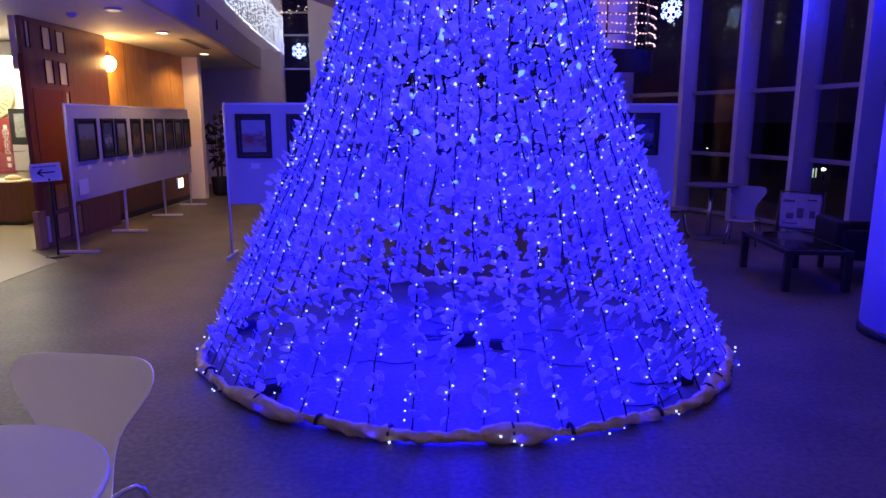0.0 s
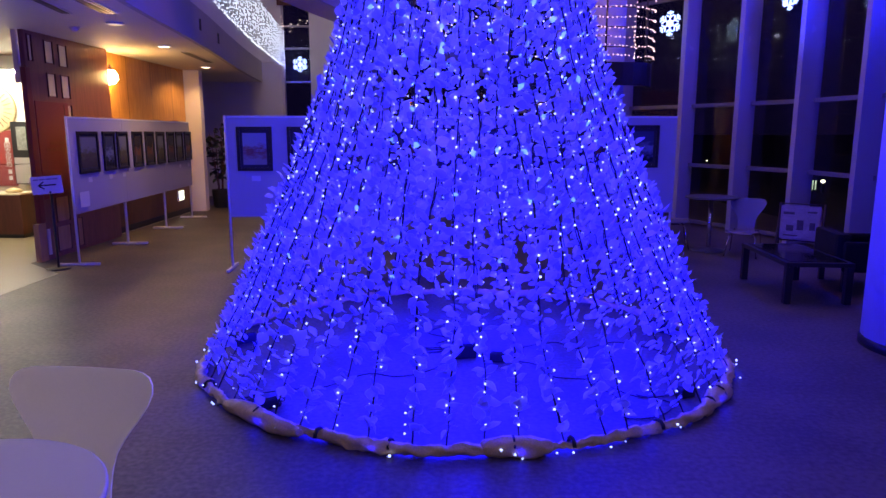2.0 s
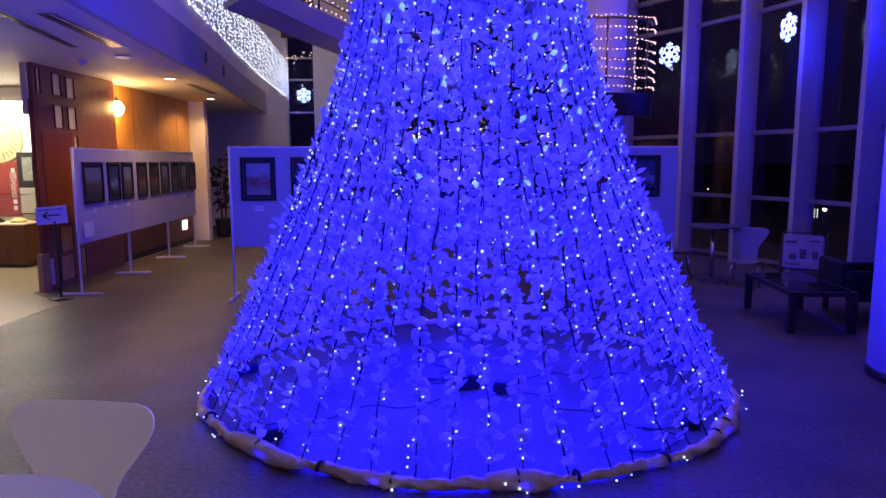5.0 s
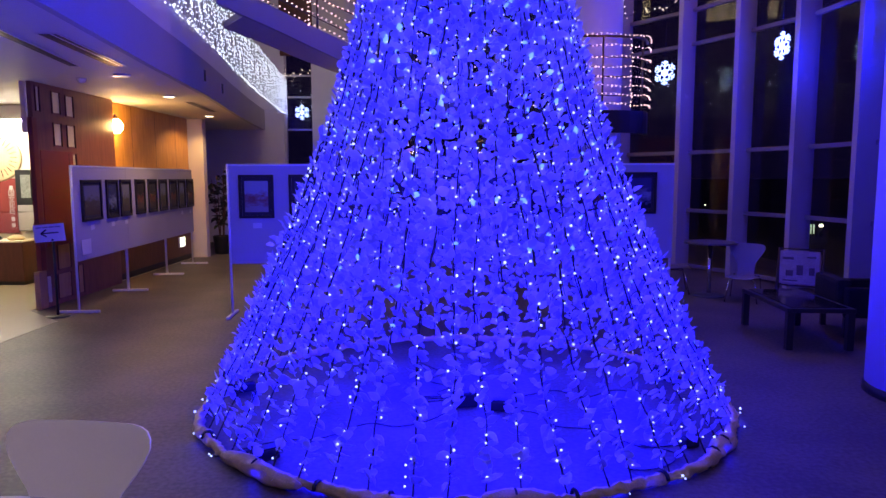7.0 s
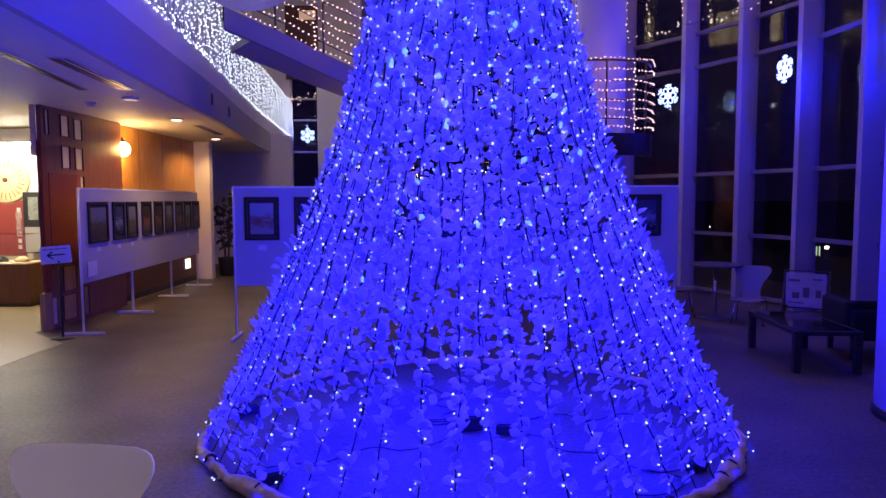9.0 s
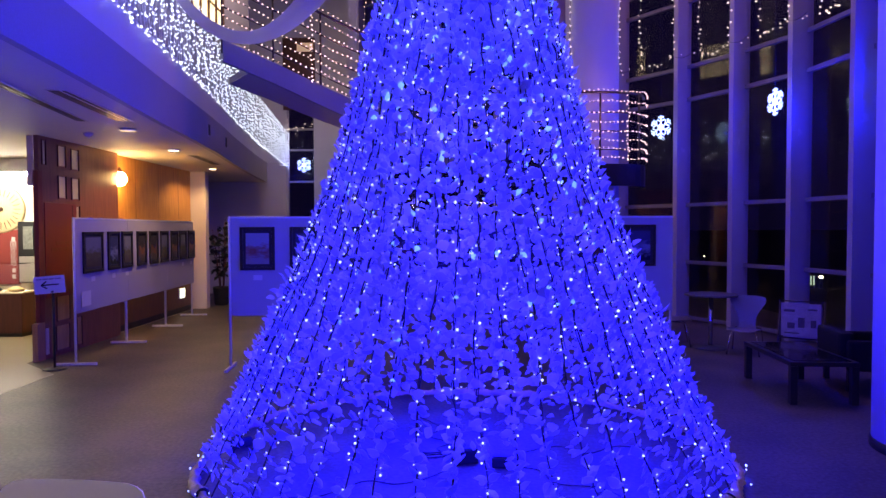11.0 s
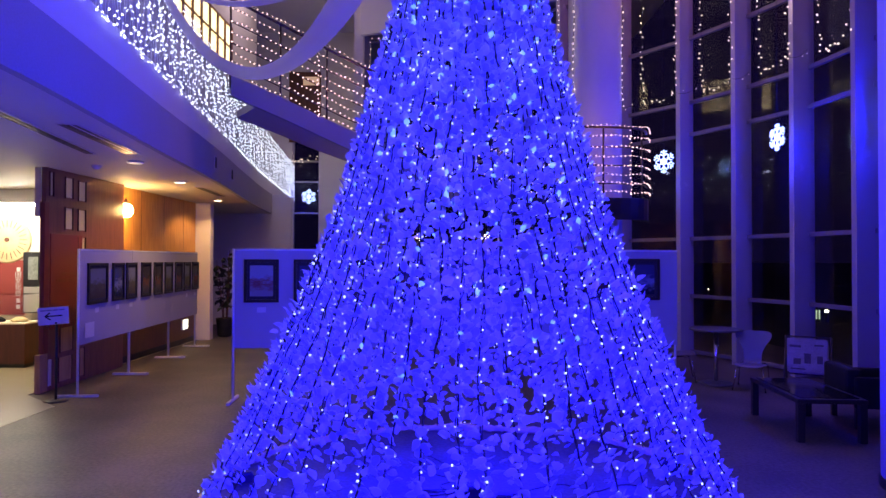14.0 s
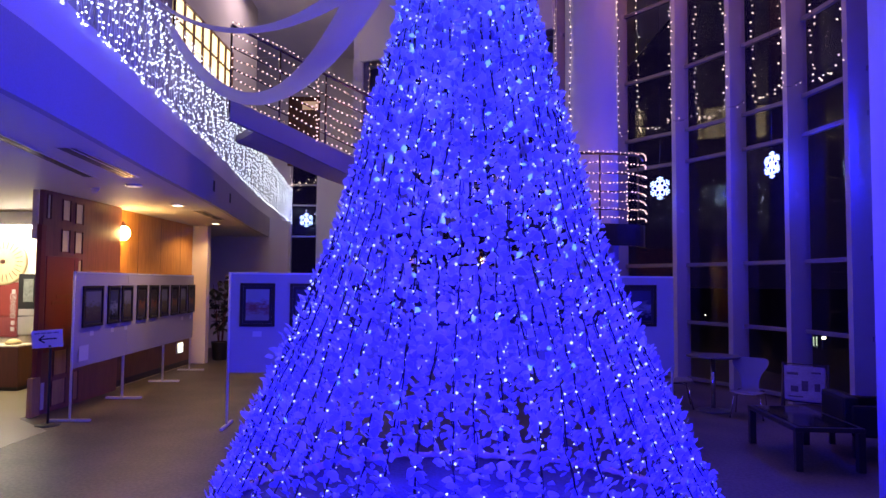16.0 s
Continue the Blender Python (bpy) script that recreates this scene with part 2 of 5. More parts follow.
M_SHOJI = glow("lit_paper", (1.0, 0.76, 0.34), 2.0)
M_DIMPANE = glow("amber_lit_pane", (1.0, 0.55, 0.16), 0.35)
M_GARDEN = glow("garden_lamp_lens", (1.0, 0.9, 0.6), 5.0)
M_CARD = material("caption_card", (0.7, 0.69, 0.67), 0.8, vary=0.04, bump=0.0)
M_SIGN = material("white_sign_card", (0.90, 0.89, 0.86), 0.7, vary=0.03, bump=0.0)
M_STAIR = material("grey_paint", (0.27, 0.26, 0.29), 0.6, vary=0.06, scale=2, bump=0.02)
M_RAIL = material("bronze_metal", (0.07, 0.055, 0.05), 0.4, 0.6, vary=0.15, bump=0.0)
M_PALE = glow("pale_warm_diode", (1.0, 0.74, 0.50), 3.2)
M_EXIT = glow("lit_sign", (0.95, 1.0, 0.72), 2.6)

# ---- mesh helpers ----


def box(bm, x0, y0, z0, x1, y1, z1, bevel=0.0, turn=None):
    """A box between two corners, its edges rounded by bevel."""
    m = Matrix.Translation(((x0 + x1) / 2, (y0 + y1) / 2, (z0 + z1) / 2)) @ Matrix.Diagonal((abs(x1 - x0), abs(y1 - y0), abs(z1 - z0), 1))
    made = bmesh.ops.create_cube(bm, size=1, matrix=(turn or Matrix()) @ m)["verts"]
    if bevel:
        edges = list({e for v in made for e in v.link_edges})
        bmesh.ops.bevel(bm, geom=edges, offset=bevel, segments=2, profile=0.6, affect="EDGES")
    return bm


def tube(bm, points, r, sides=8, cap=True):
    """A round bar along points; r: one radius, or one for each point."""
    pts = [Vector(p) for p in points]
    rs = r if isinstance(r, (list, tuple)) else [r] * len(pts)
    rings, side = [], None
    for i, p in enumerate(pts):
        d = (pts[min(i + 1, len(pts) - 1)] - pts[max(i - 1, 0)]).normalized()
        if side is None:
            side = d.cross(Vector((0, 0, 1)) if abs(d.z) < 0.9 else Vector((1, 0, 0))).normalized()
        side = (side - d * side.dot(d)).normalized()
        up = d.cross(side)
        rings.append([bm.verts.new(p + rs[i] * (math.cos(a) * side + math.sin(a) * up)) for a in (math.tau * k / sides for k in range(sides))])
    for a, b in zip(rings, rings[1:]):
        for k in range(sides):
            f = bm.faces.new((a[k], a[(k + 1) % sides], b[(k + 1) % sides], b[k]))
            f.smooth = True
    if cap:
        bm.faces.new(rings[0][::-1])
        bm.faces.new(rings[-1])
    return bm


def lathe(bm, profile, sides=24, at=(0, 0, 0)):
    """A turned solid: profile of (radius, height), closed at both ends."""
    rings = [[bm.verts.new((at[0] + r * math.cos(a), at[1] + r * math.sin(a), at[2] + z)) for a in (math.tau * k / sides for k in range(sides))] for r, z in profile]
    for a, b in zip(rings, rings[1:]):
        for k in range(sides):
            f = bm.faces.new((a[k], a[(k + 1) % sides], b[(k + 1) % sides], b[k]))
            f.smooth = True
    bm.faces.new(rings[0][::-1])
    bm.faces.new(rings[-1])
    return bm


def ball(bm, p, r, detail=1):
    made = bmesh.ops.create_icosphere(bm, subdivisions=detail, radius=r, matrix=Matrix.Translation(p))["verts"]
    for f in {f for v in made for f in v.link_faces}:
        f.smooth = True
    return bm


def prism(bm, outline, z0, z1):
    """A flat outline (x, y), counter-clockwise, raised from z0 to z1."""
    lo = [bm.verts.new((x, y, z0)) for x, y in outline]
    hi = [bm.verts.new((x, y, z1)) for x, y in outline]
    n = len(lo)
    bm.faces.new(lo[::-1])
    bm.faces.new(hi)
    for k in range(n):
        bm.faces.new((lo[k], lo[(k + 1) % n], hi[(k + 1) % n], hi[k]))
    return bm


def strip(bm, line, z0, z1, thick):
    """A wall along a plan line, thickened to its left."""
    pts = [Vector((x, y)) for x, y in line]
    out = []
    for i, p in enumerate(pts):
        d = (pts[min(i + 1, len(pts) - 1)] - pts[max(i - 1, 0)]).normalized()
        out.append(p + thick * Vector((-d.y, d.x)))
    a = [[bm.verts.new((p.x, p.y, z)) for p in pts] for z in (z0, z1)]
    b = [[bm.verts.new((p.x, p.y, z)) for p in out] for z in (z0, z1)]
    for i in range(len(pts) - 1):
        bm.faces.new((a[0][i], a[0][i + 1], a[1][i + 1], a[1][i]))
        bm.faces.new((b[0][i + 1], b[0][i], b[1][i], b[1][i + 1]))
        bm.faces.new((a[1][i], a[1][i + 1], b[1][i + 1], b[1][i]))
        bm.faces.new((a[0][i + 1], a[0][i], b[0][i], b[0][i + 1]))
    for i in (0, -1):
        q = (a[0][i], a[1][i], b[1][i], b[0][i])
        bm.faces.new(q if i == 0 else q[::-1])
    return bm


def mesh_of(name, bm, mat):
    bmesh.ops.recalc_face_normals(bm, faces=bm.faces[:])
    data = bpy.data.meshes.new(name)
    bm.to_mesh(data)
    bm.free()
    data.materials.append(mat)
    return data


def part(name, bm, mat, parent, label=""):
    """One mesh under a thing or part, in that thing's own coordinates."""
    ob = new(name, bm if isinstance(bm, bpy.types.Mesh) else mesh_of(name, bm, mat))
    ob.parent = parent
    return tagged(ob, label)


def thing(name, m, label, category, group="", kind=""):
    """An Empty at the base of a thing; m: its pose or its place."""
    ob = new(name)
    ob.empty_display_size = 0.1
    ob.matrix_world = m if isinstance(m, Matrix) else Matrix.Translation(m)
    return tagged(ob, label, category, group, kind)


def setting(name, bm, mat, label, category):
    return tagged(new(name, mesh_of(name, bm, mat)), label, category, kind="structure")


def letters(words, size):
    """A word cut from thin sheet, in the built-in font."""
    data = bpy.data.curves.new("letters", "FONT")
    data.body, data.size, data.extrude = words, size, 0.001
    ob = new("letters", data)
    bpy.context.view_layer.update()
    mesh = bpy.data.meshes.new_from_object(ob.evaluated_get(bpy.context.evaluated_depsgraph_get()))
    bpy.data.objects.remove(ob)
    mesh.materials.clear()
    mesh.materials.append(M_CARD)
    return mesh


def bmn():
    return bmesh.new()


def curve_at(pts, s):
    """A smooth point on a plan polyline, s from 0 to 1 by length."""
    v = [Vector(p) for p in pts]
    lens = [(b - a).length for a, b in zip(v, v[1:])]
    want = max(0.0, min(1.0, s)) * sum(lens)
    for i, n in enumerate(lens):
        if want <= n or i == len(lens) - 1:
            k = min(1.0, want / n)
            p0, p1, p2, p3 = v[max(i - 1, 0)], v[i], v[i + 1], v[min(i + 2, len(v) - 1)]
            return 0.5 * (2 * p1 + (p2 - p0) * k + (2 * p0 - 5 * p1 + 4 * p2 - p3) * k * k + (3 * p1 - p0 - 3 * p2 + p3) * k ** 3)
        want -= n

# ---- structure ----
EDGE = [(-2.3, -6), (-2.42, 0), (-2.54, 2.5), (-2.62, 3.72), (-2.70, 4.44), (-2.85, 5.5), (-3.08, 7.13), (-3.25, 8.5), (-3.46, 10.0), (-3.80, 12.11), (-4.22, 15.0), (-4.62, 18.4), (-4.98, 21.4)]
BEAM_END = 16.25  # the drop beam dies into the recess wall
SOFFIT, GALLERY = 2.73, 3.6  # underside and floor of the upper gallery
GLASS = [(4.55, 4.3), (4.90, 5.6), (4.98, 6.85), (4.91, 8.0), (4.785, 9.2), (4.41, 10.2), (3.91, 11.2), (3.18, 12.2), (2.2, 13.1), (1.1, 13.9), (-0.2, 14.6), (-1.95, 15.2)]
TOP = 9.0

setting("ground", box(bmn(), -400, -400, -0.4, 400, 400, -0.25), M_NIGHT, "dark lawn outside at night", "ground")
setting("floor", box(bmn(), -9.5, -7, -0.2, 6.2, 22, 0), M_FLOOR, "brown-grey speckled stone lobby floor", "floor")
setting("room_floor", prism(bmn(), [(-9.5, 6.0), (-4.27, 6.0), (-4.27, 7.2), (-4.95, 7.8), (-4.95, 9.9), (-4.95, 13.4), (-9.5, 13.4)], 0, 0.004), M_TILE, "pale beige floor of the exhibition room", "floor")
setting("ceiling", box(bmn(), -9.5, -7, TOP, 6.2, 22, TOP + 0.2), M_WHITE, "high white lobby ceiling", "ceiling")
edge = [curve_at(EDGE, k / 80)[:] for k in range(81)]
near = [p for p in edge if p[1] < BEAM_END]
setting("gallery_slab", prism(bmn(), near + [(-9.4, near[-1][1]), (-9.4, -6)], SOFFIT, 3.196), M_CEIL, "upper gallery slab with its plain board soffit", "ceiling")
setting("gallery_floor", prism(bmn(), edge + [(-9.4, 21.4), (-9.4, -6)], 3.2, GALLERY - 0.05), M_CEIL, "upper gallery floor slab", "ceiling")
# the lower face is coloured grey for the weaker light it gets
setting("fascia_lower", strip(bmn(), [(x + 0.07, y) for x, y in near], SOFFIT - 0.004, 3.2, 0.065), M_GREYWALL, "white beam face below the gallery, greyed for its dimmer light", "beam")
setting("fascia_upper", strip(bmn(), [(x + 0.03, y) for x, y in edge], 3.204, GALLERY, 0.026), M_WHITE, "white upper edge of the gallery", "beam")

# enclosing walls
setting("wall_south", box(bmn(), -9.7, -7.2, 0, 6.2, -7, TOP), M_WHITE, "plain white wall behind the visitor", "wall")
setting("wall_west", box(bmn(), -9.7, -7, 0, -9.5, 22, TOP), M_WHITE, "plain white side wall", "wall")
setting("wall_east", box(bmn(), 5.0, -7, 0, 5.2, 4.2, TOP), M_WHITE, "plain white wall beside the windows", "wall")
bm = bmn()
box(bm, -9.5, 21.5, 0, -5.04, 21.75, TOP)
box(bm, -4.08, 21.5, 0, -1.6, 21.75, TOP)
box(bm, -5.04, 21.5, 5.75, -4.08, 21.75, TOP)
box(bm, -5.04, 21.5, 0, -4.08, 21.75, 0.8)
setting("wall_north", bm, M_WHITE, "white end wall with a tall window", "wall")
setting("wall_pier", box(bmn(), -4.06, 20.9, 0, -2.0, 21.46, 5.2, 0.02), M_WHITE, "white pier wall under the stair", "wall")
setting("wall_upper", strip(bmn(), [(-1.95, 15.2), (-1.95, 21.5)], 0, TOP, 0.2), M_WHITE, "white return wall beside the curved glazing", "wall")
bm = box(bmn(), -9.4, BEAM_END, 0, -4.0, BEAM_END + 0.2, 3.19)
box(bm, -3.998, BEAM_END - 0.03, 0, -3.83, BEAM_END + 0.22, 3.12)
setting("wall_recess", bm, M_WHITE, "grey recess wall below the gallery", "wall")
setting("pillar_white", box(bmn(), -5.2, 13.135, 0, -4.705, 13.32, SOFFIT - 0.006, 0.012), M_CREAM, "cream square pillar", "pillar")
setting("wall_gallery", box(bmn(), -5.3, 11.0, GALLERY, -5.1, 17.6, TOP), M_GREYWALL, "grey wall at the back of the gallery", "wall")

# curved glazing: fins, transoms, panes
fins = [Vector((*p, 0)) for p in GLASS]


def outward(i):
    d = (fins[min(i + 1, len(fins) - 1)] - fins[max(i - 1, 0)]).normalized()
    return Vector((d.y, -d.x, 0))


for i, p in enumerate(fins[1:], 1):
    n = outward(i)
    ang = math.atan2(n.y, n.x)
    w = thing(f"mullion_{i}", p, "white-painted deep steel window fin", "mullion", "window fins", "structure")
    part("fin", box(bmn(), 0, -0.045, 0, 0.34, 0.045, TOP, 0.008, Matrix.Rotation(ang, 4, "Z")), M_MULLION, w)
for i in range(len(fins) - 1):
    a, b = fins[i] + 0.27 * outward(i), fins[i + 1] + 0.27 * outward(i + 1)
    d = b - a
    ang, n = math.atan2(d.y, d.x), d.length
    win = thing(f"window_{i + 1}", Matrix.Translation(a) @ Matrix.Rotation(ang, 4, "Z"), "tall dark night window with pale transoms", "window", "lobby windows", "structure")
    levels = [0.06, 1.0, 1.97, 3.75, 4.3, 5.4, 6.7]
    for z in levels:
        part("transom", box(bmn(), 0.03, -0.03, z - 0.03, n - 0.03, 0.03, z + 0.03, 0.006), M_TRANSOM, win)
    for z0, z1 in zip(levels, levels[1:] + [TOP - 0.1]):
        ob = part("pane", box(bmn(), 0.02, -0.004, z0 + 0.03, n - 0.02, 0.004, z1 - 0.03), M_PANE, win)
        ob.visible_shadow = False
# spandrel over the far windows
setting("spandrel", strip(bmn(), [(x, y) for x, y in GLASS[8:]], 6.75, TOP, 0.12), M_WHITE, "white band above the far windows", "wall")
win = thing("window_north", (-4.56, 21.55, 0), "tall window in the end wall", "window", "", "structure")
for z in (0.82, 3.1, 4.12, 4.79, 5.72):
    part("transom", box(bmn(), -0.45, -0.03, z - 0.028, 0.45, 0.03, z + 0.028, 0.005), M_MULLION, win)
for sd in (-1, 1):
    part("frame", box(bmn(), sd * 0.45 - 0.035, -0.04, 0.8, sd * 0.45 + 0.035, 0.04, 5.75, 0.005), M_MULLION, win)
part("pane", box(bmn(), -0.44, 0.0, 0.82, 0.44, 0.008, 5.72), M_PANE, win).visible_shadow = False


def column(x, y, r, z1, label):
    c = thing("column", (x, y, 0), label, "column", "", "structure")
    part("shaft", lathe(bmn(), [(r, 0.0), (r, z1 * 0.5), (r, z1)], 48), M_WHITE, c)
    part("base_trim", lathe(bmn(), [(r + 0.012, 0), (r + 0.012, 0.06), (r + 0.003, 0.068)], 48), M_BLACK, c, "dark base trim")


column(3.535, 4.6, 0.45, TOP, "thick white round column with dark base trim")
column(2.33, 10.42, 0.41, TOP, "white round column behind the stair landing")

# exhibition side: wood wall, lattice portal
bm = box(bmn(), -5.2, 9.92, 0.1, -5.0, 13.12, SOFFIT - 0.006)
wl = setting("wall_wood", bm, M_WOOD, "amber wood-veneer wall lit by a wall lamp", "wall")
part("wainscot", box(bmn(), -5.0, 9.93, 0.1, -4.988, 13.11, 0.80, 0.003), M_WAINSCOT, wl, "dark brown lower panelling")
for k in range(3):
    part("joint", box(bmn(), -5.004, 10.78 + 0.87 * k, 0.1, -4.998, 10.786 + 0.87 * k, SOFFIT - 0.01), M_DARKWOOD, wl)
setting("baseboard", box(bmn(), -5.21, 9.92, 0, -4.985, 13.12, 0.1, 0.004), M_BLACK, "dark skirting under the wood wall", "baseboard")

# ---- the light tree ----
PROFILE = [(0.04, 1.79), (0.58, 1.495), (1.27, 1.18), (2.01, 0.89), (2.8, 0.67), (3.61, 0.45), (4.4, 0.24), (4.95, 0.10)]


def tree_radius(z):
    zs, rs = zip(*PROFILE)
    return float(np.interp(z, zs, rs))


def on_tree(a, z):
    """A point of the cone's skin, from the tree's axis; its base is a little flattened towards the visitor."""
    r = tree_radius(z)
    flat = 0.905 + 0.095 * min(1, z / 3)
    return Vector((r * math.cos(a), r * flat * math.sin(a), z))


def leaf_mesh(kind):
    """A frosted, pointed leaf, folded along its middle and curled; 1 unit long."""
    bm = bmn()
    n = 5
    rows = []
    for i in range(n + 1):
        s = i / n
        wdt = ((0.07, 0.31, 0.42, 0.39, 0.24, 0.03), (0.05, 0.24, 0.34, 0.31, 0.19, 0.02), (0.13, 0.39, 0.45, 0.37, 0.20, 0.02))[kind][i]
        bend = (0.18, -0.14, 0.3)[kind] * s * s
        skew = (0.05, -0.04, 0.07)[kind] * math.sin(5 * s)
        rows.append([bm.verts.new((sx * wdt + skew, s + 0.035 * sx * (i % 2), bend + 0.34 * abs(sx) * wdt)) for sx in (-1, -0.84, 0, 0.84, 1)])
    for a, b in zip(rows, rows[1:]):
        for k in range(4):
            f = bm.faces.new((a[k], a[k + 1], b[k + 1], b[k]))
            f.smooth = True
            f.material_index = 1 if k in (0, 3) else 0
    data = mesh_of("leaf", bm, M_LEAF)
    data.materials.append(M_RIM)
    return data


LEAVES = [leaf_mesh(k) for k in range(3)]
LEAF_RAW = []
for data in LEAVES:
    LEAF_RAW.append((np.array([v.co[:] for v in data.vertices]), [tuple(p.vertices) for p in data.polygons]))
bm = ball(bmn(), (0, 0, 0), 1.0, 1)
BULB = mesh_of("bulb", bm, M_LED)
BULB_RAW = (np.array([v.co[:] for v in BULB.vertices]), [tuple(p.vertices) for p in BULB.polygons])


def gathered(name, raws, poses, mat, rim=None):
    """Many small alike pieces in one mesh."""
    verts, faces, base = [], [], 0
    for (co, polys), m in zip(raws, poses):
        a = np.array(m)
        verts.append(co @ a[:3, :3].T + a[:3, 3])
        faces += [tuple(i + base for i in p) for p in polys]
        base += len(co)
    data = bpy.data.meshes.new(name)
    data.from_pydata(np.concatenate(verts), [], faces)
    data.polygons.foreach_set("use_smooth", [True] * len(faces))
    data.materials.append(mat)
    if rim:
        data.materials.append(rim)
        data.polygons.foreach_set("material_index", [1, 0, 0, 1] * (len(faces) // 4))
    data.update()
    return data


tree = thing("light_tree", (*TREE, 0), "cone-shaped indoor tree of blue light strings with frosted leaves", "light tree")
rng = random.Random(8)
STRINGS = 56
singles = lit = 0
for k in range(STRINGS):
    a0 = math.tau * (k + rng.uniform(-0.14, 0.14)) / STRINGS + 0.03
    sway, ph = rng.uniform(0.008, 0.026), rng.uniform(0, 6)
    path = []
    for j in range(131):
        z = 0.05 + (4.93 - 0.05) * j / 130
        p = on_tree(a0 + sway / max(0.3, tree_radius(z)) * math.sin(z * 5 + ph), z)
        path.append(p + 0.011 * min(1, z / 0.12) * noise.noise_vector((9 * z, 7.3 * k, ph)) + 0.006 * min(1, z / 0.12) * noise.noise_vector((31 * z, 3.1 * k, ph)))
    bm = bmn()
    tube(bm, path, [0.0036 + 0.0012 * min(1, j / 20) + 0.0011 * noise.noise((j * 0.6, k, 0)) for j in range(131)], 5, False)
    twist = [p + (0.006 + 0.022 * min(1, max(0, p.z - 0.45) / 0.3)) * (noise.noise_vector((i * 0.22, 5.1 * k, 2)) + 0.5 * noise.noise_vector((i * 0.7, 5.1 * k, 8))) for i, p in enumerate(path)]
    tube(bm, twist, 0.0030, 4, False)
    string = part("light_string", bm, M_CABLE, tree)
    front = math.sin(a0) < -0.55
    raws, poses, bulbs, cyan = [], [], [], []
    z = 0.10 + rng.uniform(0, 0.05)
    while z < 4.9:
        p = on_tree(a0 + sway / max(0.3, tree_radius(z)) * math.sin(z * 5 + ph), z)
        rear = math.sin(a0) > 0.1
        for _ in range(rng.choice((3, 3, 4)) if rear and z > 0.9 else rng.choice((3, 4, 4, 5)) if 1.1 < z < 2.3 else rng.choice((5, 5, 6)) if z > 0.5 else rng.choice((3, 4, 4))):
            size = rng.uniform(0.036, 0.076) if z > 0.5 else rng.uniform(0.046, 0.086)
            turn = Euler((rng.uniform(-1.3, 1.3), rng.uniform(-0.9, 0.9), rng.uniform(0, math.tau)))
            face = Matrix.Rotation(a0 - math.pi / 2, 4, "Z") @ Matrix.Rotation(rng.uniform(0.5, 1.4), 4, "X") @ Matrix.Rotation(rng.uniform(-0.7, 0.7), 4, "Y") @ Matrix.Rotation(rng.uniform(0, math.tau), 4, "Z")
            wide = 0.05 if 0.5 < z < 1.6 else 0.034 if z > 1 else 0.012
            m = Matrix.Translation(p - (0.010 if z > 0.5 else 0.0) * Vector((math.cos(a0), math.sin(a0), 0)) + Vector((rng.uniform(-wide, wide), rng.uniform(-wide, wide), rng.uniform(-0.03, 0.03)))) @ face @ Matrix.Scale(size, 4)
            kind = rng.randrange(3)
            if front and z < 0.5 and singles < 295:
                singles += 1
                part("leaf", LEAVES[kind], None, string).matrix_basis = m
            else:
                raws.append(LEAF_RAW[kind])
                poses.append(m)
        z += rng.uniform(0.030, 0.062) if 0.5 < z < 1.35 else rng.uniform(0.034, 0.072) if z > 1 else rng.uniform(0.036, 0.075)
    z = 0.07 + rng.uniform(0, 0.08)
    while z < 4.9:
        p = on_tree(a0 + 0.026 * rng.uniform(-1, 1) / max(0.3, tree_radius(z)), z)
        p = p + rng.uniform(-0.012, 0.03) * Vector((math.cos(a0), math.sin(a0), 0))
        spot = (Matrix.Translation(p) @ Matrix.Scale(rng.choice((0.0036, 0.0046, 0.0055, 0.0070)) * rng.uniform(0.9, 1.1) * (1.0 if z < 1 else 1.18), 4))
        if front and z < 0.8 and lit < 290:
            lit += 1
            part("bulb", BULB, None, string).matrix_basis = spot
        else:
            (cyan if rng.random() < 0.09 + 0.065 * z else bulbs).append(spot)
        z += rng.choice((rng.uniform(0.025, 0.05), rng.uniform(0.07, 0.15)))
    part("leaf_garland", gathered("leaf_garland", raws, poses, M_LEAF, M_RIM), None, string, "frosted white fabric leaves")["kind"] = "stuff"
    # leaves lit by a diode behind are given their own cyan glow
    if cyan:
        cy = [Matrix.Translation(m.translation) @ Matrix.Rotation(a0 - math.pi / 2, 4, "Z") @ Matrix.Rotation(rng.uniform(0.9, 1.7), 4, "X") @ Matrix.Rotation(rng.uniform(0, math.tau), 4, "Z") @ Matrix.Scale(rng.uniform(0.020, 0.044), 4) for m in cyan]
        bulbs += [Matrix.Translation(-0.008 * Vector((math.cos(a0), math.sin(a0), 0))) @ m for m in cyan]
        part("lit_leaf_row", gathered("lit_leaf_row", [LEAF_RAW[i % 3] for i in range(len(cy))], cy, M_LITLEAF), None, string, "leaves given a cyan glow for the diodes behind them")["kind"] = "stuff"
    part("bulb_row", gathered("bulb_row", [BULB_RAW] * len(bulbs), bulbs, M_LED), None, string, "bright blue-white diodes")["kind"] = "stuff"
# crown plate and stay that hold the strings
part("crown_ring", lathe(bmn(), [(0.13, 4.92), (0.13, 4.96), (0.02, 4.97), (0.02, TOP)], 20), M_BLACK, tree)
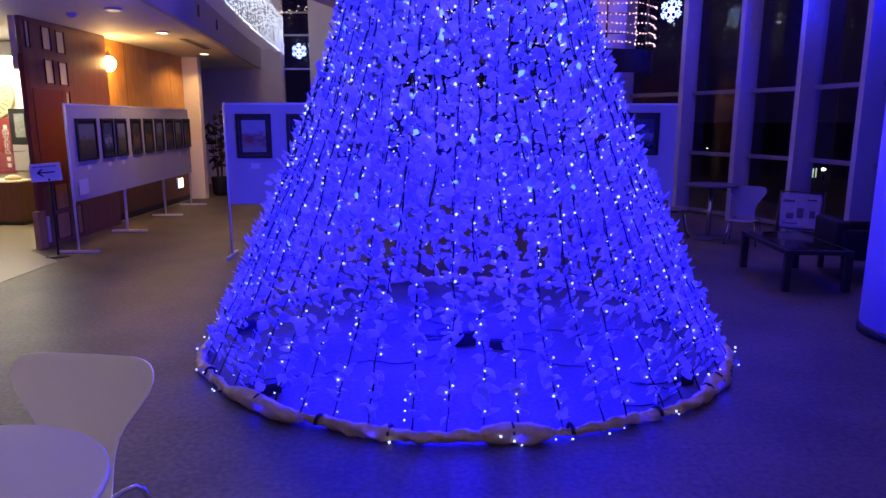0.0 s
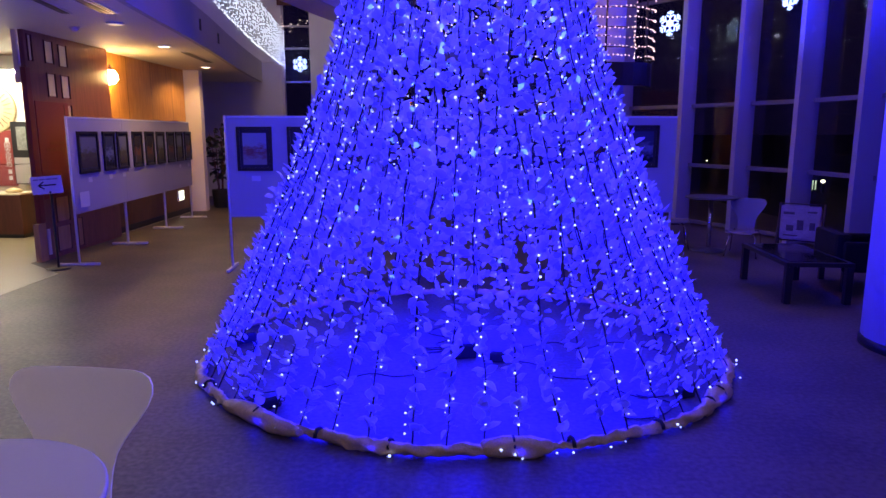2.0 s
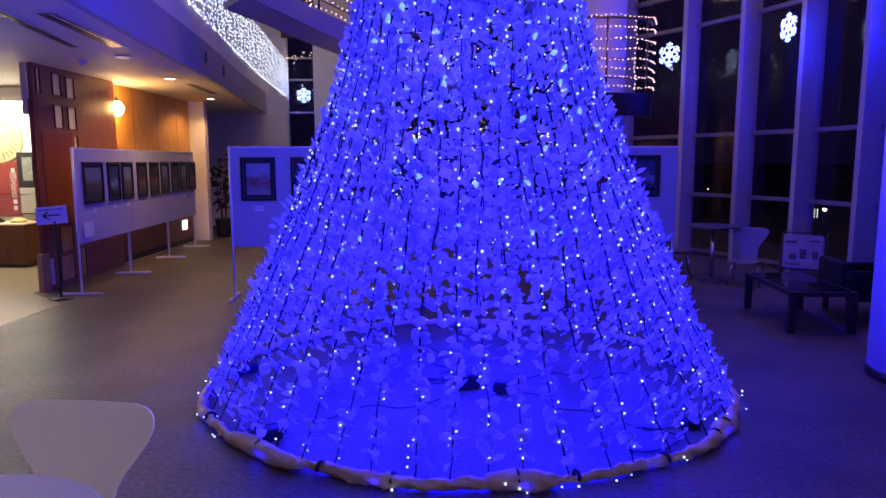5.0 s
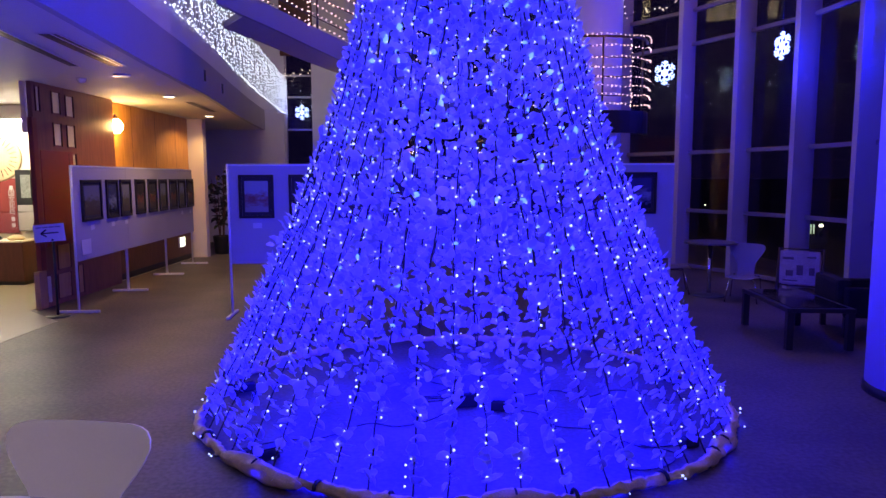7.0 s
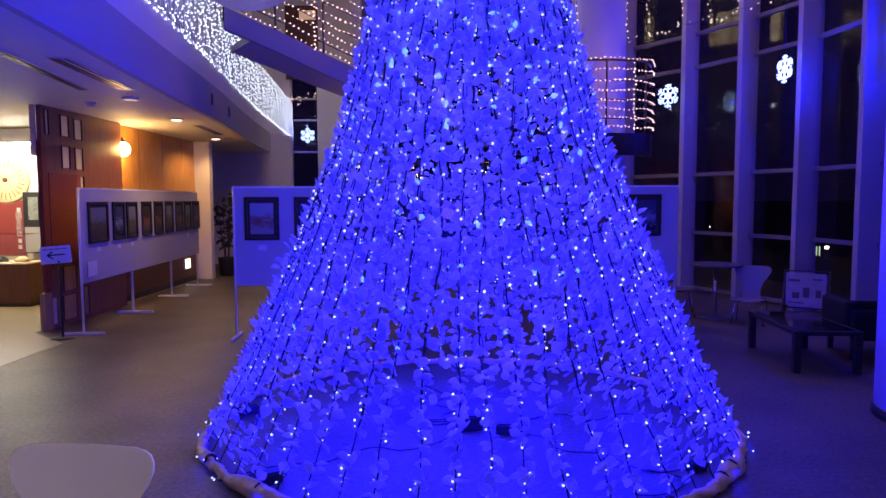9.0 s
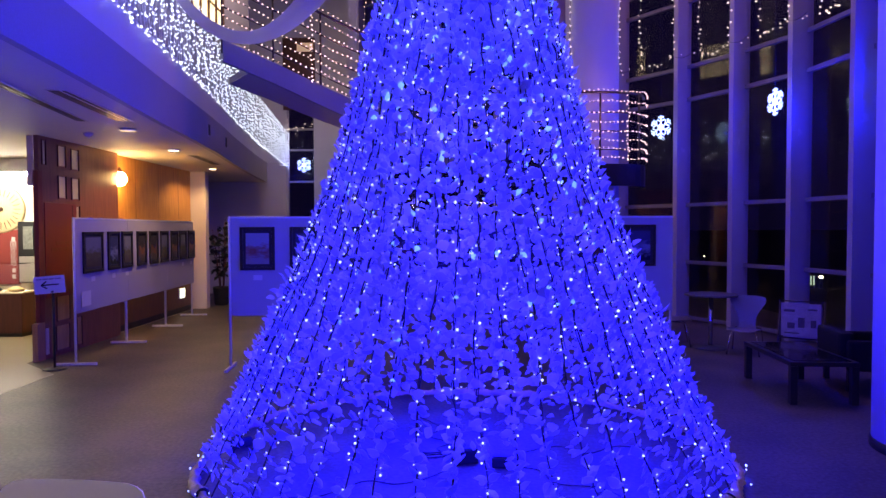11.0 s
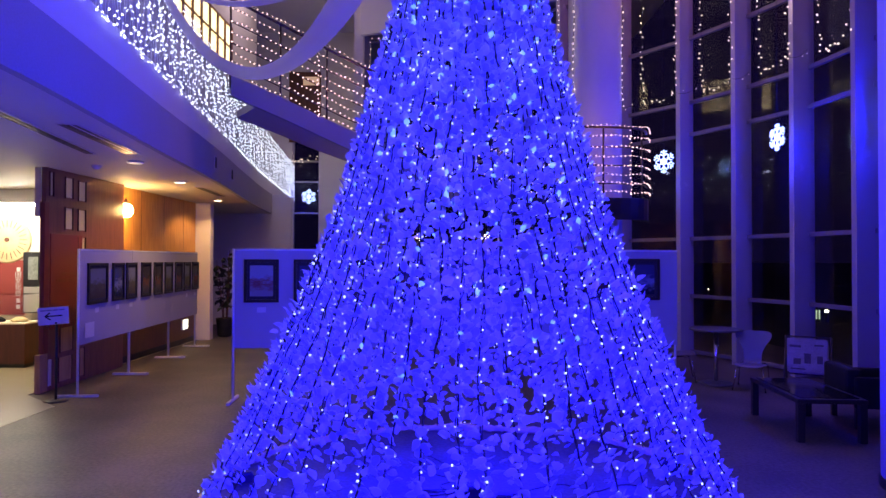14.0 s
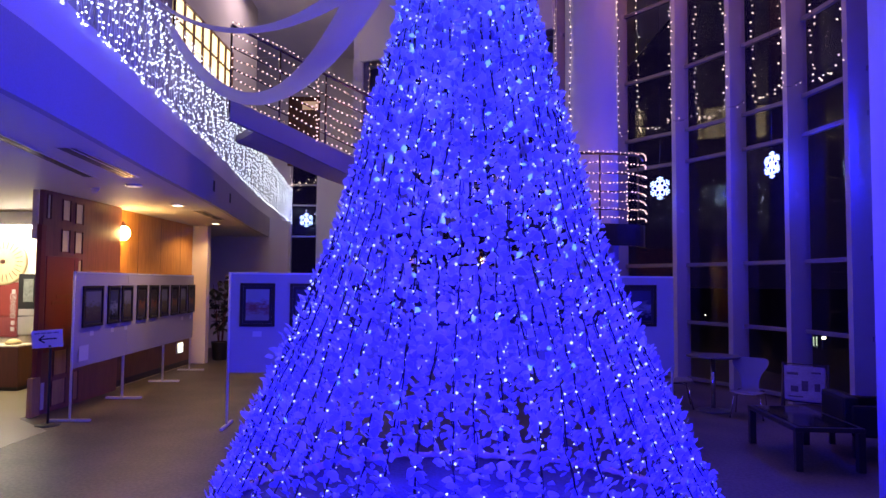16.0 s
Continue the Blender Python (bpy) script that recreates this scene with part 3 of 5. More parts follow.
# wrapped hose that weighs the strings down
ring, rad = [], []
for k in range(721):
    a = math.tau * k / 720
    r = 1.80 + 0.012 * math.sin(7 * a + 1) + 0.01 * math.sin(13 * a)
    ring.append((r * math.cos(a), 0.905 * r * math.sin(a), 0.036))
    rad.append(0.027 + 0.009 * math.sin(11 * a) * math.sin(5 * a + 2) + 0.009 * noise.noise((14 * a, 0, 0)) + 0.006 * noise.noise((50 * a, 3, 0)))
bm = tube(bmn(), ring[:-1] + [ring[0]], rad, 12, False)
for v in bm.verts:
    ang = math.atan2(v.co.y, v.co.x)
    roll = math.atan2(v.co.z - 0.036, math.hypot(v.co.x, v.co.y / 0.905) - 1.80)
    v.co *= 1 + 0.0045 * math.sin(4 * roll + 46 * ang)
    v.co += 0.016 * noise.noise_vector(v.co * 13) + 0.009 * noise.noise_vector(v.co * 38)
    v.co.z = max(v.co.z, 0.003)
part("base_ring", bm, M_HOSE, tree, "tan wrapped hose lying in a ring on the floor")
# ---- display boards ----


def display_board(a, b, tall=1.73, low=0.6, first=False):
    """One pin board on two legs between plan points a and b."""
    a, b = Vector((*a, 0)), Vector((*b, 0))
    d = b - a
    n = d.length
    t = thing("display_board", Matrix.Translation(a) @ Matrix.Rotation(math.atan2(d.y, d.x), 4, "Z"), "grey-white display board on slim white legs", "display board", "display boards")
    part("panel", box(bmn(), 0.028 if first else 0.001, -0.012, low, n - 0.001, 0.012, tall - 0.02, 0.003), M_BOARD, t)
    part("top_rail", box(bmn(), 0.028 if first else 0.001, -0.016, tall - 0.022, n - 0.001, 0.016, tall, 0.004), M_ALU, t)
    for x in (0.012, n - 0.012):
        y = 0 if first and x < 0.1 else 0.028
        part("leg", tube(bmn(), [(x, y, 0.03), (x, y, tall)], 0.0145, 10), M_ALU, t)
        part("foot", box(bmn(), x - 0.018, -0.24, 0.0, x + 0.018, 0.24, 0.03, 0.008), M_ALU, t)
    return t


LEFT_ROW = [(-4.3, 7.68), (-4.40, 9.2), (-4.50, 10.75), (-4.60, 12.15)]
for a, b in zip(LEFT_ROW, LEFT_ROW[1:]):
    display_board(a, b, first=a == LEFT_ROW[0])
MID = [(-2.44 + 5.18 * k / 4, 7.5 + 0.4 * k / 4) for k in range(5)]
for a, b in zip(MID, MID[1:]):
    display_board(a, b, first=a == MID[0])


def photo_material(name, top, mid, low, seed):
    m = bpy.data.materials.new(name)
    m.use_nodes = True
    nt = m.node_tree
    b = nt.nodes["Principled BSDF"]
    b.inputs["Roughness"].default_value = 0.25
    co = nt.nodes.new("ShaderNodeTexCoord")
    sep = nt.nodes.new("ShaderNodeSeparateXYZ")
    nt.links.new(co.outputs["Generated"], sep.inputs[0])
    mp = nt.nodes.new("ShaderNodeMapping")
    mp.inputs["Location"].default_value = (seed * 3.1, seed, seed * 1.7)
    mp.inputs["Scale"].default_value = (2.5, 1, 6)
    nt.links.new(co.outputs["Generated"], mp.inputs["Vector"])
    ns = nt.nodes.new("ShaderNodeTexNoise")
    ns.inputs["Scale"].default_value, ns.inputs["Detail"].default_value = 1.6, 8
    nt.links.new(mp.outputs["Vector"], ns.inputs["Vector"])
    ad = nt.nodes.new("ShaderNodeMath")
    ad.operation = "MULTIPLY_ADD"
    ad.inputs[1].default_value = 0.7
    nt.links.new(ns.outputs["Fac"], ad.inputs[0])
    nt.links.new(sep.outputs["Z"], ad.inputs[2])
    rp = nt.nodes.new("ShaderNodeValToRGB")
    rp.color_ramp.elements[0].position, rp.color_ramp.elements[0].color = 0.5, (*low, 1)
    rp.color_ramp.elements[1].position, rp.color_ramp.elements[1].color = 1.15, (*top, 1)
    e = rp.color_ramp.elements.new(0.78)
    e.color = (*mid, 1)
    nt.links.new(ad.outputs[0], rp.inputs["Fac"])
    nt.links.new(rp.outputs["Color"], b.inputs["Base Color"])
    b.inputs["Specular IOR Level"].default_value = 0.35
    return m


PHOTOS = [photo_material("photo_autumn", (0.34, 0.36, 0.36), (0.26, 0.10, 0.07), (0.3, 0.27, 0.24), 1), photo_material("photo_lake", (0.06, 0.07, 0.12), (0.22, 0.25, 0.3), (0.02, 0.025, 0.04), 2),
          photo_material("photo_field", (0.2, 0.21, 0.22), (0.12, 0.12, 0.06), (0.1, 0.08, 0.05), 3), photo_material("photo_festival", (0.04, 0.03, 0.03), (0.2, 0.08, 0.04), (0.09, 0.07, 0.06), 4)]
M_MAT = material("mat_board", (0.035, 0.033, 0.032), 0.8, vary=0.06, bump=0.02)


def picture(m, w, h, photo, label, border=0.035):
    """A framed photograph, hung on a board; its own y axis points away from the board's face to the back."""
    t = thing("framed_photo", m, label, "picture", "framed photos")
    for name, x0, z0, x1, z1 in (("frame_side", -w / 2, -h / 2, -w / 2 + border, h / 2), ("frame_side", w / 2 - border, -h / 2, w / 2, h / 2), ("frame_rail", -w / 2 + border, h / 2 - border, w / 2 - border, h / 2), ("frame_rail", -w / 2 + border, -h / 2, w / 2 - border, -h / 2 + border)):
        part(name, box(bmn(), x0, -0.022, z0, x1, 0.0, z1, 0.004), M_FRAME, t)
    part("mat", box(bmn(), -w / 2 + border, -0.008, -h / 2 + border, w / 2 - border, -0.001, h / 2 - border), M_MAT, t)
    part("photo", box(bmn(), -w / 2 + border + 0.03, -0.012, -h / 2 + border + 0.035, w / 2 - border - 0.03, -0.0085, h / 2 - border - 0.035), photo, t)
    return t


d = Vector(MID[-1]) - Vector(MID[0])
row_turn = math.atan2(d.y, d.x)
for k in range(9):
    s = 0.0635 + (0.9205 - 0.0635) * k / 8
    p = Vector(MID[0]) + d * s
    z = 1.365 if k < 4 else 1.38
    m = Matrix.Translation((p.x, p.y - 0.0125, z)) @ Matrix.Rotation(row_turn, 4, "Z")
    picture(m, 0.39, 0.49, PHOTOS[0 if k == 0 else 1 if k in (1, 8, 5) else 2 + k % 2], ("black-framed photo of autumn colours on the board" if k == 0 else "black-framed dark landscape photo on the board"))
    c = tagged(new("caption_card", mesh_of("caption_card", box(bmn(), -0.05, -0.002, -0.03, 0.05, 0, 0.03), M_CARD)), "small white caption card pinned under a photo", "card", "caption cards")
    c.matrix_world = Matrix.Translation((p.x, p.y - 0.0125, z - 0.33)) @ Matrix.Rotation(row_turn, 4, "Z")
for k, y in enumerate((8.14, 8.73, 9.16, 9.68, 10.16, 10.62, 11.1, 11.54, 12.0)):
    x = -4.3 - 0.067 * (y - 7.68)
    turn = Matrix.Rotation(radians(93.8), 4, "Z")
    picture(Matrix.Translation((x + 0.0125, y, 1.31)) @ turn, 0.54 if k == 0 else 0.36, 0.5, PHOTOS[(2, 1, 2, 3, 3, 2, 3, 2, 3)[k]], "large black-framed photo at the end of the board row" if k == 0 else "black-framed photo in the long row on the boards")
    c = tagged(new("caption_card", mesh_of("caption_card", box(bmn(), -0.05, -0.002, -0.03, 0.05, 0, 0.03), M_CARD)), "small white caption card pinned under a photo", "card", "caption cards")
    c.matrix_world = Matrix.Translation((x + 0.0125, y, 0.98)) @ turn
c = tagged(new("notice_sheet", mesh_of("notice_sheet", box(bmn(), -0.12, -0.003, -0.09, 0.12, 0, 0.09), M_CARD)), "white notice sheet pinned low on the board", "notice")
c.matrix_world = Matrix.Translation((-4.29, 7.92, 0.76)) @ Matrix.Rotation(radians(93.8), 4, "Z")

# ---- lattice portal and exhibition room ----
def pierced(y0, y1, z0, z1, x0, x1, holes):
    """An upright panel with openings through it; holes: (y0, y1, z0, z1)."""
    ys = sorted({y0, y1, *[v for h in holes for v in h[:2]]})
    zs = sorted({z0, z1, *[v for h in holes for v in h[2:]]})
    bm = bmn()
    for a, b in zip(ys, ys[1:]):
        for c, d in zip(zs, zs[1:]):
            if not any(h[0] < (a + b) / 2 < h[1] and h[2] < (c + d) / 2 < h[3] for h in holes):
                box(bm, x0, a, c, x1, b, d)
    bmesh.ops.remove_doubles(bm, verts=bm.verts[:], dist=0.0005)
    inner = [f for f in bm.faces if len(f.edges) == 4 and all(len(e.link_faces) > 2 for e in f.edges) and sum((g.calc_center_median() - f.calc_center_median()).length < 0.0005 for e in f.edges for g in e.link_faces) > 4]
    bmesh.ops.delete(bm, geom=inner, context="FACES_ONLY")
    return bm


SQUARES = [(y, w, z, h) for y, w, rows in ((8.072, 0.07, ((2.53, 0.28),)), (8.453, 0.165, ((2.52, 0.25), (2.125, 0.265))), (8.755, 0.17, ((2.505, 0.25), (2.12, 0.265), (1.77, 0.23)))) for z, h in rows]
BLOCKS = [(8.42, 0.27, 0.62, 0.36), (8.40, 0.28, 0.22, 0.30), (8.78, 0.11, 0.24, 0.36)]
holes = [(y - w / 2, y + w / 2, z - h / 2, z + h / 2) for y, w, z, h in SQUARES]
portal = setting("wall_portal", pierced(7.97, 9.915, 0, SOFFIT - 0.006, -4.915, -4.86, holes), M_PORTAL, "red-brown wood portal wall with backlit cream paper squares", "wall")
for y, w, z, h in SQUARES:
    part("paper_square", box(bmn(), -4.867, y - w / 2, z - h / 2, -4.863, y + w / 2, z + h / 2), M_SCREEN, portal, "cream paper square lit from behind")
for y, w, z, h in BLOCKS:
    part("wood_square", box(bmn(), -4.87, y - w / 2, z - h / 2, -4.854, y + w / 2, z + h / 2, 0.003), M_PALEWOOD, portal, "pale wood square")
for y, w, z, h in SQUARES + BLOCKS:
    for dy in (-w / 2 - 0.012, w / 2):
        part("bead", box(bmn(), -4.87, y + dy, z - h / 2 - 0.012, -4.846, y + dy + 0.012, z + h / 2 + 0.012), M_DARKWOOD, portal)
part("red_panel", box(bmn(), -4.87, 8.06, 0.74, -4.848, 8.76, 1.92, 0.004), M_RED, portal, "dark red panel with faint lettering bars")
for z, y0, y1 in ((1.42, 8.28, 8.6), (1.34, 8.18, 8.7)):
    part("lettering_bar", box(bmn(), -4.85, y0, z - 0.02, -4.845, y1, z + 0.02), M_REDWOOD, portal)
part("post", box(bmn(), -4.912, 7.86, 0, -4.845, 8.01, 0.46, 0.005), M_PALEWOOD, portal, "pale wood post foot")
part("post_upper", box(bmn(), -4.908, 7.93, 0.462, -4.85, 8.03, 2.3, 0.005), M_REDWOOD, portal)
# pale block added for the room's light on the portal's end face
part("lit_end_face", box(bmn(), -4.975, 7.93, 2.12, -4.917, 7.968, 2.72, 0.004), M_PAPER, portal, "pale block standing for the portal's lit end face")
part("slit", box(bmn(), -4.86, 8.04, 0.06, -4.845, 8.09, 0.38), M_CREAM, portal)

setting("wall_room", box(bmn(), -9.5, 11.2, 0, -5.21, 11.35, SOFFIT - 0.006), M_CREAM, "cream back wall of the exhibition room", "wall")
counter = thing("display_counter", (-7.3, 9.95, 0), "red-brown wood counter with a glass-topped showcase", "counter")
part("body", box(bmn(), -1.3, -0.25, 0.06, 1.1, 0.25, 0.64, 0.006), M_COUNTER, counter)
part("plinth", box(bmn(), -1.28, -0.22, 0, 1.08, 0.22, 0.06), M_BLACK, counter)
part("tray", box(bmn(), -1.28, -0.24, 0.642, 1.08, 0.24, 0.66), M_CREAM, counter)
for x0, y0, x1, y1 in ((-1.3, -0.25, 1.1, -0.245), (1.095, -0.245, 1.1, 0.245), (-1.3, 0.245, 1.1, 0.25)):
    part("glass_side", box(bmn(), x0, y0, 0.66, x1, y1, 1.08), M_PANE, counter).visible_shadow = False
part("glass_lid", box(bmn(), -1.3, -0.25, 1.08, 1.1, 0.25, 1.086), M_PANE, counter).visible_shadow = False
for x, w, mt in ((0.55, 0.09, M_BLACK), (0.86, 0.12, M_PAPER), (0.25, 0.1, M_PAPER)):
    ob = tagged(new("exhibit", mesh_of("exhibit", lathe(bmn(), [(w * 0.8, 0), (w, 0.02), (w * 0.75, 0.05), (w * 0.3, 0.075)], 14), mt)), "small exhibit lying in the showcase", "exhibit", "showcase exhibits")
    ob.location = (-7.3 + x, 9.95, 0.66)

dial = thing("wall_dial", (-7.45, 11.19, 1.93), "large round golden dial with radiating marks on the wall", "dial")
part("disc", lathe(bmn(), [(0.40, 0), (0.40, 0.02), (0.37, 0.03)], 48), material("gold_paper", (0.55, 0.44, 0.24), 0.5, vary=0.2, scale=9), dial).matrix_basis = pose(0, 0, 0, 90)
for k in range(24):
    a = math.tau * k / 24
    part("mark", box(bmn(), 0.22, -0.036, -0.005, 0.34, -0.031, 0.005, 0, Matrix.Rotation(a, 4, "Y")), M_DARKWOOD, dial)
part("hub", lathe(bmn(), [(0.04, 0.03), (0.04, 0.045), (0.02, 0.05)], 16), M_DARKWOOD, dial).matrix_basis = pose(0, 0, 0, 90)
banner = thing("banner", (-7.47, 11.17, 0.66), "red hanging banner with a column of white bars", "banner")
part("cloth", box(bmn(), -0.32, 0, 0, 0.32, 0.012, 0.92, 0.002), M_RED, banner)
for k in (0, 1, 6):
    part("lettering_bar", box(bmn(), 0.185, -0.004, 0.10 + 0.105 * k, 0.245, 0, 0.17 + 0.105 * k), M_CARD, banner)
for k, sign in enumerate("国文化の"):
    part("lettering", letters(sign, 0.115), M_CARD, banner).matrix_basis = Matrix.Translation((0.155, -0.004, 0.635 - 0.105 * k)) @ Matrix.Rotation(radians(90), 4, "X")
cab = thing("wall_cabinet", (-6.90, 11.0, 0.70), "dark framed cabinet with a pale lower door", "cabinet")
part("body", box(bmn(), -0.17, 0, 0, 0.17, 0.19, 1.02, 0.004), M_BLACK, cab)
part("picture_panel", box(bmn(), -0.08, -0.01, 0.56, 0.08, 0.0, 0.94), material("ink_picture", (0.25, 0.27, 0.25), 0.7, vary=0.5, scale=18), cab)
part("door", box(bmn(), -0.15, -0.012, 0.02, 0.15, 0.0, 0.44, 0.003), M_GREYWALL, cab)
tl = thing("tube_light", (-7.22, 10.6, 2.48), "bright fluorescent tube light under the room ceiling", "light")
part("housing", box(bmn(), -0.72, -0.06, 0.02, 0.72, 0.06, 0.243, 0.01), M_ALU, tl)
part("tube", tube(bmn(), [(-0.7, 0, 0), (0.7, 0, 0)], 0.022, 12), M_TUBE, tl)

# ---- arrow sign ----
sg = thing("arrow_sign", pose(-4.452, 7.46, 0, 0, 0, 14), "white paper arrow sign on a thin black stand", "sign")
LEAN = Matrix.Translation((0, 0, 0.966)) @ Matrix.Rotation(radians(-4), 4, "Y") @ Matrix.Translation((0, 0, -0.966))
part("board", box(bmn(), -0.158, -0.008, 0.866, 0.158, 0.004, 1.066, 0.003, LEAN), M_SIGN, sg)
part("stand", tube(bmn(), [(0.03, 0.012, 0.02), (0.03, 0.012, 0.93)], 0.014, 10), M_BLACK, sg)
part("base", lathe(bmn(), [(0.13, 0), (0.13, 0.012), (0.02, 0.022)], 24, (0.03, 0.012, 0)), M_BLACK, sg)
part("clip", ball(bmn(), (0.03, -0.012, 0.885), 0.014), M_BLACK, sg)
part("arrow_shaft", box(bmn(), -0.07, -0.012, 0.958, 0.095, -0.0085, 0.972, 0, LEAN), M_BLACK, sg)
for s in (-1, 1):
    part("arrow_head", box(bmn(), 0, -0.012, -0.007, 0.07, -0.0085, 0.007, 0, LEAN @ Matrix.Translation((-0.085, 0, 0.964)) @ Matrix.Rotation(s * 0.62, 4, "Y")), M_BLACK, sg)
for k in range(4):
    part("text_bar", box(bmn(), -0.13 + 0.065 * k, -0.011, 1.024, -0.075 + 0.065 * k, -0.0085, 1.038, 0, LEAN), M_GREYWALL, sg)

def edge_at(y):
    ys = [p[1] for p in EDGE]
    return float(np.interp(y, ys, [p[0] for p in EDGE]))


# ---- soffit fittings ----
# the last three fixtures are unseen, placed to go with the added lamps
for x, y in ((-3.86, 9.52), (-4.35, 12.53), (-3.59, 7.58), (-3.9, 1.2), (-2.2, -0.9), (-3.9, -2.5)):
    t = thing("downlight", (x, y, SOFFIT - 0.018), "round recessed downlight with a warm lens", "downlight", "soffit downlights")
    part("trim", lathe(bmn(), [(0.085, 0.0), (0.09, 0.006), (0.09, 0.016)], 28), M_ALU, t)
    part("lens", lathe(bmn(), [(0.062, -0.004), (0.07, -0.001)], 24), M_DIMLENS if y == 7.58 else M_DOWN, t)
for x, y, n, a, half in ((-3.60, 5.93, 2.15, 10.4, 0.045), (-3.25, 6.2, 1.56, 7, 0.075), (-3.94, 11.02, 1.5, 5.5, 0.06)):
    t = thing("air_diffuser", pose(x, y, SOFFIT - 0.02, 0, 0, a), "long slotted air diffuser in the soffit", "air vent", "soffit diffusers")
    for s in (-1, 1):
        part("frame", box(bmn(), s * (half + 0.009) - 0.009, -n / 2, 0.0125, s * (half + 0.009) + 0.009, n / 2, 0.0175), M_CEIL, t)
        part("end", box(bmn(), -half, s * n / 2 - 0.012, 0.0125, half, s * n / 2, 0.0175), M_CEIL, t)
    part("backing", box(bmn(), -half, -n / 2 + 0.012, 0.014, half, n / 2 - 0.012, 0.0175), M_BLACK, t)
    for k in range(1 if half < 0.07 else 2):
        u = 0.0 if half < 0.07 else (-0.025, 0.028)[k]
        part("slat", box(bmn(), u - 0.006, -n / 2 + 0.012, 0.0115, u + 0.006, n / 2 - 0.012, 0.0139), M_FRAME if k == 0 else M_ALU, t)
sd = thing("smoke_detector", (-4.2, 7.87, SOFFIT), "small white domed smoke detector on the soffit", "smoke detector")
part("dome", lathe(bmn(), [(0.012, -0.055), (0.035, -0.048), (0.045, -0.03), (0.055, -0.012), (0.058, -0.001)], 20), M_CREAM, sd)
sc = thing("wall_lamp", (-5.0, 10.03, 2.36), "glowing white glass wall lamp on the wood wall", "wall lamp")
part("backplate", box(bmn(), 0.0, -0.05, -0.1, 0.015, 0.05, 0.1, 0.004), M_DARKWOOD, sc)
part("arm", tube(bmn(), [(0.01, 0, 0.08), (0.05, 0, 0.11), (0.07, 0, 0.06)], 0.008, 8), M_DARKWOOD, sc)
part("cap", lathe(bmn(), [(0.050, 0.088), (0.052, 0.094), (0.03, 0.13), (0.010, 0.17)], 24, (0.11, 0, 0)), M_DARKWOOD, sc, "dark metal cap")
part("shade", lathe(bmn(), [(0.02, -0.12), (0.06, -0.105), (0.098, -0.05), (0.104, 0.01), (0.08, 0.06), (0.045, 0.09)], 24, (0.11, 0, 0)), M_LAMP, sc)
ex = thing("floor_sign_light", (-5.0, 12.55, 0.27), "small glowing square guide light low on the wall", "guide light")
part("case", box(bmn(), 0.0, -0.13, 0, 0.04, 0.13, 0.2, 0.006), M_ALU, ex)
part("face", box(bmn(), 0.04, -0.115, 0.015, 0.044, 0.115, 0.185), M_EXIT, ex)

for y, z in ((9.35, 2.98), (10.7, 2.98)):
    t = thing("fascia_vent", (edge_at(y) + 0.073, y, z), "small dark slot vent in the white beam face", "vent", "fascia vents")
    part("frame", box(bmn(), 0, -0.05, -0.09, 0.012, 0.05, 0.09, 0.003), M_GREYWALL, t)
    part("slot", box(bmn(), 0.012, -0.035, -0.075, 0.015, 0.035, 0.075), M_BLACK, t)

# ---- gallery railing and white light net ----


rail = thing("gallery_railing", (edge_at(3.0), 3.0, GALLERY), "grey metal railing along the upper gallery", "railing")
base = Vector((edge_at(3.0), 3.0, GALLERY))
ys = [0.4 + 0.6 * k for k in range(35)]
for z in (0.12, 0.28, 0.44, 0.6, 0.76, 0.95):
    part("bar", tube(bmn(), [Vector((edge_at(y) - 0.05, y, GALLERY + z)) - base for y in ys], 0.022 if z > 0.9 else 0.010, 8), M_GREYWALL, rail)
for y in ys[::2]:
    part("post", tube(bmn(), [Vector((edge_at(y) - 0.05, y, GALLERY - 0.02)) - base, Vector((edge_at(y) - 0.05, y, GALLERY + 0.95)) - base], 0.018, 8), M_GREYWALL, rail)
for y0, y1 in zip(ys[::2], ys[2::2]):
    a, b = Vector((edge_at(y0) - 0.03, y0 + 0.03, 0)), Vector((edge_at(y1) - 0.03, y1 - 0.03, 0))
    bm = strip(bmn(), [(a.x - base.x, a.y - base.y), (b.x - base.x, b.y - base.y)], 0.06, 0.88, 0.01)
    part("infill_panel", bm, M_GREYWALL, rail, "pale infill panel")
rng = random.Random(11)
SMALL = (BULB_RAW[0], BULB_RAW[1])
